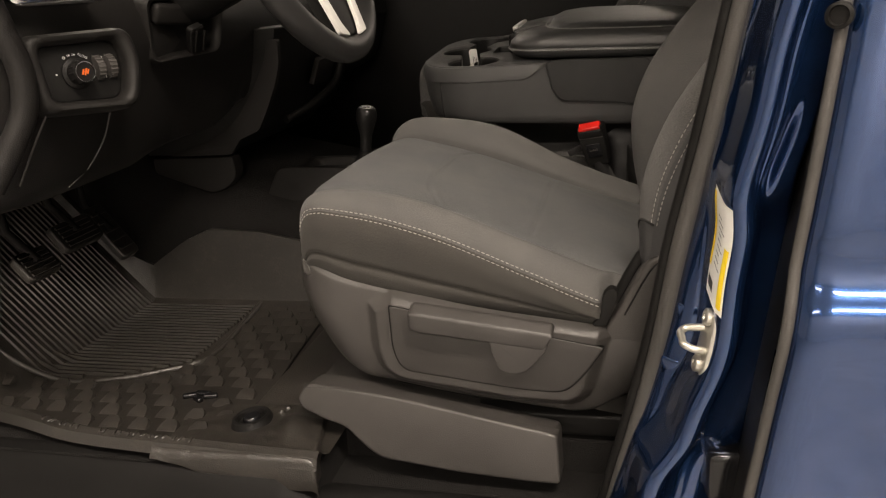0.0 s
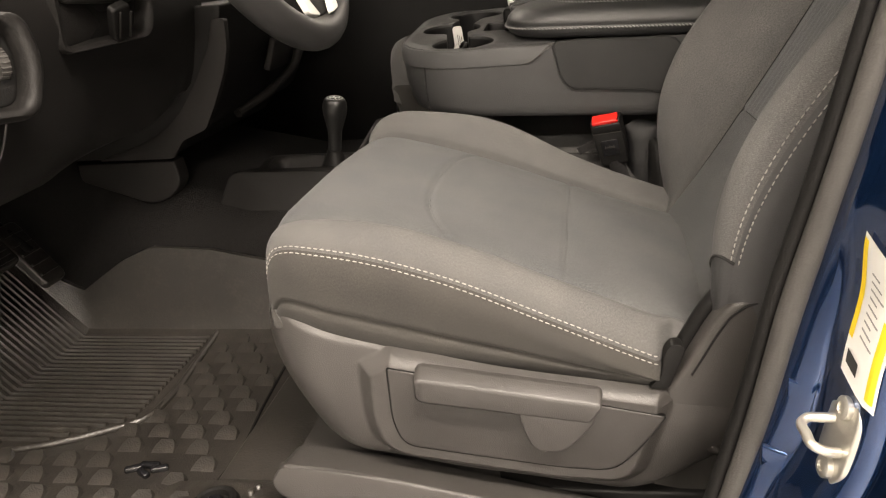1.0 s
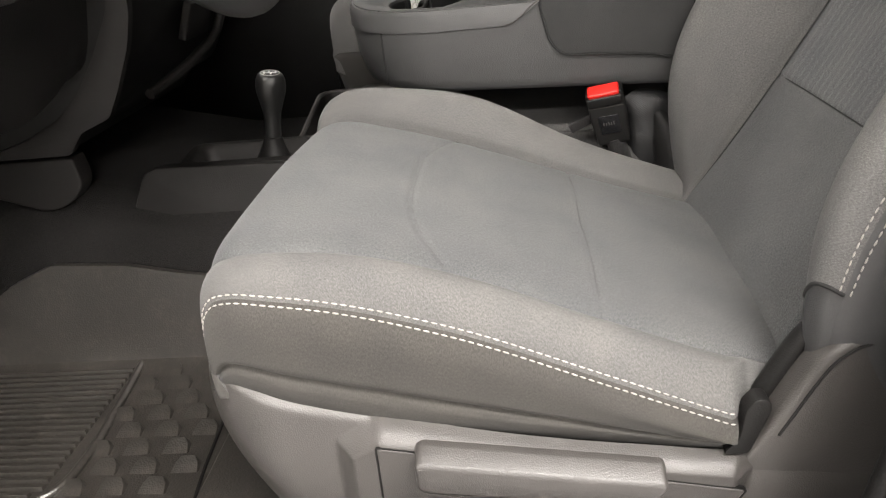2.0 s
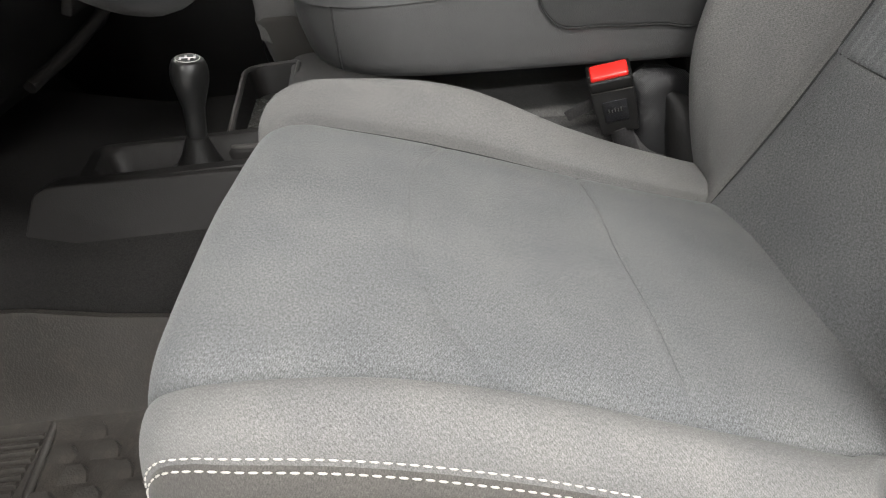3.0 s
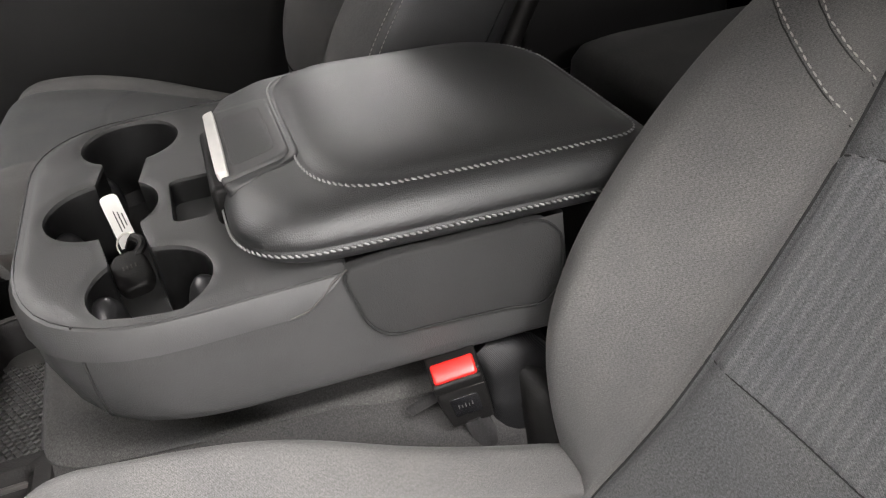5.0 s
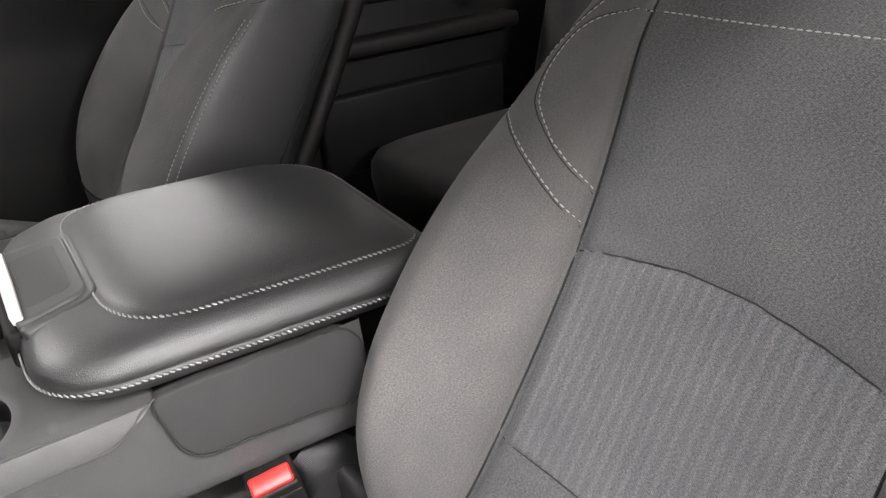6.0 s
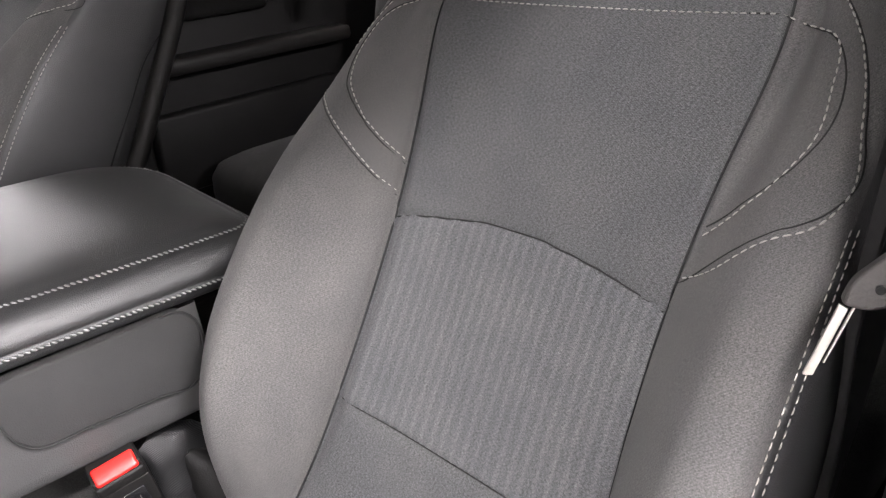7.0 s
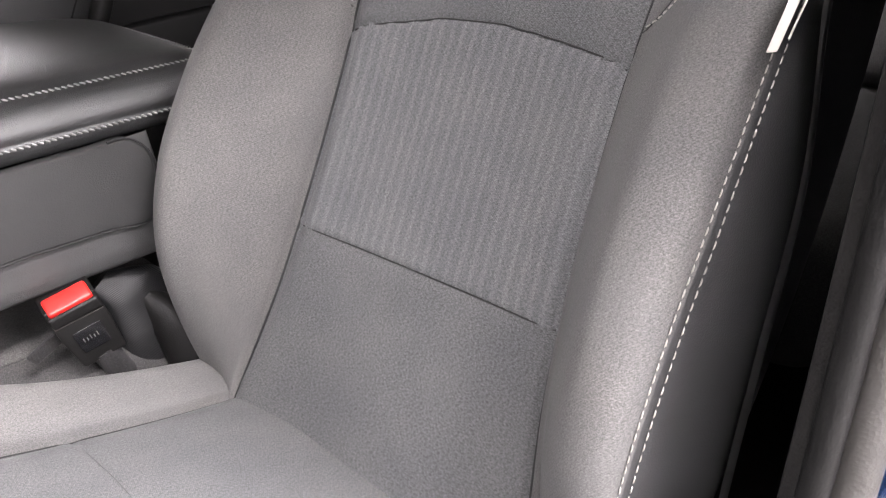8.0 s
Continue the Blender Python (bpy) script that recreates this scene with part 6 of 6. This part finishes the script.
stack = thing("centre_stack", (-0.72, 1.46, 0.3), "dark lower centre stack with grey side panels and a cubby", "dashboard", kind="structure")
side = rounded([(-0.590, 0.52), (-0.602, 0.459), (-0.614, 0.421), (-0.640, 0.372), (-0.661, 0.338), (-0.703, 0.3225), (-0.726, 0.2945), (-0.90, 0.2955), (-0.90, 0.52)], [0.005, 0.05, 0.05, 0.03, 0.02, 0.02, 0.004, 0.004, 0.004], 5)
part("stack_body", plate_bm([(x - 0.012, z) for x, z in side], 0.40, facing((0, 1.284, 0), (0, -1, 0)), 0.006), M_BLACK, stack, "black stack front")
band = rounded([(-0.597, 0.50), (-0.601, 0.459), (-0.614, 0.421), (-0.640, 0.372), (-0.661, 0.338), (-0.703, 0.3225), (-0.726, 0.2945), (-0.860, 0.2945), (-0.778, 0.318), (-0.727, 0.342), (-0.696, 0.368), (-0.660, 0.414), (-0.630, 0.461), (-0.618, 0.50)], 0.006, 3)
part("side_panel", plate_bm(band, 0.012, facing((0, 1.278, 0), (0, -1, 0)), 0.003), M_STACK, stack, "grey side panel")
low_ = rounded([(-0.90, 0.291), (-0.727, 0.2905), (-0.721, 0.253), (-0.748, 0.228), (-0.781, 0.219), (-0.846, 0.242), (-0.90, 0.262)], [0.004, 0.004, 0.02, 0.02, 0.02, 0.03, 0.01], 5)
part("side_panel", plate_bm(low_, 0.03, facing((0, 1.279, 0), (0, -1, 0)), 0.004), M_STACK, stack, "grey lower side panel")
tube("cubby_edge", smooth_path([(-0.575, 1.60, 0.50), (-0.600, 1.585, 0.44), (-0.612, 1.565, 0.395), (-0.640, 1.520, 0.362), (-0.672, 1.42, 0.335)], 30), 0.008, M_DASH, stack, "moulded cubby edge", 12)
part("cubby_panel", box_bm((0.012, 0.09, 0.055), pose(-0.612, 1.50, 0.425, 0, 22, 0), 0.003), M_STACK, stack, "grey cubby panel")

wheel = thing("steering_wheel", (-0.45, MID, 0.65), "dark leather steering wheel with chrome spoke trim", "steering wheel")
WM = facing((-0.448, 1.066, 0.658), (0.93, 0, 0.37))
tube("rim", [tuple(WM @ Vector((0.185 * math.cos(a), 0.185 * math.sin(a), 0))) for a in np.linspace(0, 2 * np.pi, 72, endpoint=False)], 0.0185, M_WHEEL, wheel, "black leather rim", 18, True)
lathe("hub", [(0.02, -0.05), (0.06, -0.03), (0.085, 0.0), (0.08, 0.02), (0.05, 0.03), (0.001, 0.032)], WM, M_BLACK, wheel, "black hub pad", 36)
for a0 in (0, 180):
    part("spoke", box_bm((0.11, 0.04, 0.016), WM @ pose(0, 0, 0, 0, 0, a0) @ pose(0.125, 0, 0.0), 0.006), M_BLACK, wheel)
part("lower_spoke", plate_bm(rounded([(-0.045, -0.168), (0.045, -0.168), (0.06, -0.06), (-0.06, -0.06)], 0.015), 0.016, WM @ pose(0, 0, 0.010), 0.005), M_BLACK, wheel)
for sx in (-1, 1):
    tr = rounded([(sx * 0.020, -0.170), (sx * 0.052, -0.165), (sx * 0.068, -0.08), (sx * 0.052, -0.08), (sx * 0.034, -0.150)], 0.006)
    part("spoke_trim", plate_bm(tr if sx > 0 else tr[::-1], 0.006, WM @ pose(0, 0, 0.0185), 0.002), M_SILVER, wheel, "bright satin spoke trim")
tube("column", [tuple(WM @ Vector((0, 0, z))) for z in (-0.02, -0.10, -0.30)], 0.05, M_BLACK, wheel, "dark column")

pedals = [("brake_pedal", (-0.955, 1.10, 0.20), 0.10, 0.055), ("accelerator_pedal", (-0.965, 1.20, 0.17), 0.05, 0.12), ("parking_brake_pedal", (-0.90, 0.94, 0.20), 0.07, 0.05)]
for nm, at, w, h in pedals:
    pd = thing(nm, at, "black rubber faced pedal on a steel arm", "pedal", "pedals")
    q = facing(at, (0.80, 0, 0.60))
    part("pad", plate_bm(rounded([(-w / 2, -h / 2), (w / 2, -h / 2), (w / 2, h / 2), (-w / 2, h / 2)], 0.012), 0.014, q, 0.004), M_RUBBER, pd, "worn rubber pad")
    for k in range(5):
        part("pad_rib", box_bm((w * 0.8, 0.004, 0.003), q @ pose(0, h * (k - 2) / 6, 0.0015), 0), M_RUBBER, pd)
    tube("arm", [at, (at[0] - 0.05, at[1], at[2] + 0.05), (at[0] - 0.06, at[1], at[2] + 0.22)], 0.008, M_BLACK, pd)

# ---- the rest of the cab ----
cab = thing("cab_shell", (0.2, 1.5, -0.3), "dark trimmed cab with roof, far doors, windscreen frame and rear wall", "cab", kind="structure")
box("roof", (-0.55, 0.72, 1.10), (1.35, 2.37, 1.16), M_LINING, cab, "pale headliner", 0.02)
box("far_door_panel", (-1.4, 2.29, -0.1), (0.28, 2.37, 0.78), M_BLACK, cab, "dark door trim panel", 0.01)
box("far_rear_panel", (0.36, 2.28, -0.1), (1.25, 2.37, 0.60), M_BLACK, cab, "dark rear door trim panel", 0.01)
box("far_armrest", (0.42, 2.22, 0.44), (0.98, 2.29, 0.475), M_DASH, cab, "dark armrest ledge", 0.012)
box("far_pocket", (0.45, 2.25, 0.18), (0.95, 2.285, 0.36), M_BLACK, cab, "map pocket", 0.012)
box("far_grip", (0.48, 2.255, 0.54), (0.78, 2.285, 0.66), M_BLACK, cab, "dark upper panel", 0.012)
box("far_pillar", (0.28, 2.20, -0.1), (0.38, 2.32, 1.10), M_DASH, cab, "dark far pillar trim", 0.02)
box("rear_wall", (1.25, 0.72, -0.1), (1.32, 2.30, 0.70), M_DASH, cab, "dark rear wall", 0.01)
box("front_pillar", (-0.80, 2.22, 0.60), (-0.72, 2.30, 1.12), M_DASH, cab, "dark windscreen pillar", 0.01, turn=(0, 25, 0))
box("underbody", (-1.30, 0.70, -0.80), (1.25, 2.30, -0.30), M_BLACK, cab, "black underbody", 0.01)
box("bulkhead", (-1.36, 0.70, -0.3), (-1.30, 2.30, 0.72), M_BLACK, cab, "black bulkhead", 0.0)
bench = thing("rear_bench", (0.85, 1.5, 0.0), "grey cloth rear bench seat", "car seat")
bl = lambda z, g: [(x, y, z) for x, y in rounded([(1.0, 0.86 - g), (1.0, 2.215 + g), (0.520 - g, 2.215 + g), (0.510 - g, 0.86 - g)], [0.02, 0.02, 0.09, 0.06], 6)]  # noqa: E731
loft("cushion", [bl(0.06, -0.03), bl(0.10, 0.0), bl(0.19, 0.01), bl(0.225, 0.008), bl(0.248, -0.004), bl(0.261, -0.03), bl(0.267, -0.10)], M_JUMP, bench)
part("backrest", box_bm((0.12, 1.30, 0.60), pose(1.06, 1.51, 0.55, 0, 14, 0), 0.04, 5), M_JUMP, bench)
rb = thing("rear_seat_belt", (0.95, 2.1, 0.6), "black rear seat belt with steel buckle", "seat belt")
part("webbing", box_bm((0.045, 0.003, 0.6), pose(0.90, 2.13, 0.85, 0, 6, 20), 0), M_BELT, rb)
part("latch", box_bm((0.05, 0.012, 0.035), pose(0.875, 2.115, 0.60, 0, 6, 20), 0.004), M_STEEL, rb, "steel latch plate")

# ---- the hall ----
tagged(box("hall_floor", (-6, -4.5, -0.86), (5, 7, -0.80), M_HALLFLOOR, None, "sealed grey concrete floor", 0), category="floor", kind="structure")
tagged(box("ceiling", (-6, -4.5, 2.60), (5, 7, 2.70), M_HALL, None, "white painted ceiling", 0), category="ceiling", kind="structure")
for nm, lo, hi in (("wall_north", (-6, 7, -0.8), (5, 7.1, 2.6)), ("wall_south", (-6, -4.6, -0.8), (5, -4.5, 2.6)), ("wall_west", (-6.1, -4.5, -0.8), (-6, 7, 2.6)), ("wall_east", (5, -4.5, -0.8), (5.1, 7, 2.6))):
    tagged(box(nm, lo, hi, M_HALL, None, "white painted hall wall", 0), category="wall", kind="structure")
for lx, ly, _ in LAMPS:
    lamp = thing("ceiling_lamp", (lx, ly, 2.58), "long white ceiling lamp", "lamp", "ceiling lamps")
    box("lamp_case", (lx - 0.82, ly - 0.19, 2.565), (lx + 0.82, ly + 0.19, 2.60), M_SILVER, lamp, "white lamp case", 0.005)
    box("diffuser", (lx - 0.8, ly - 0.17, 2.557), (lx + 0.8, ly + 0.17, 2.564), M_LAMP, lamp, "glowing diffuser", 0.002)
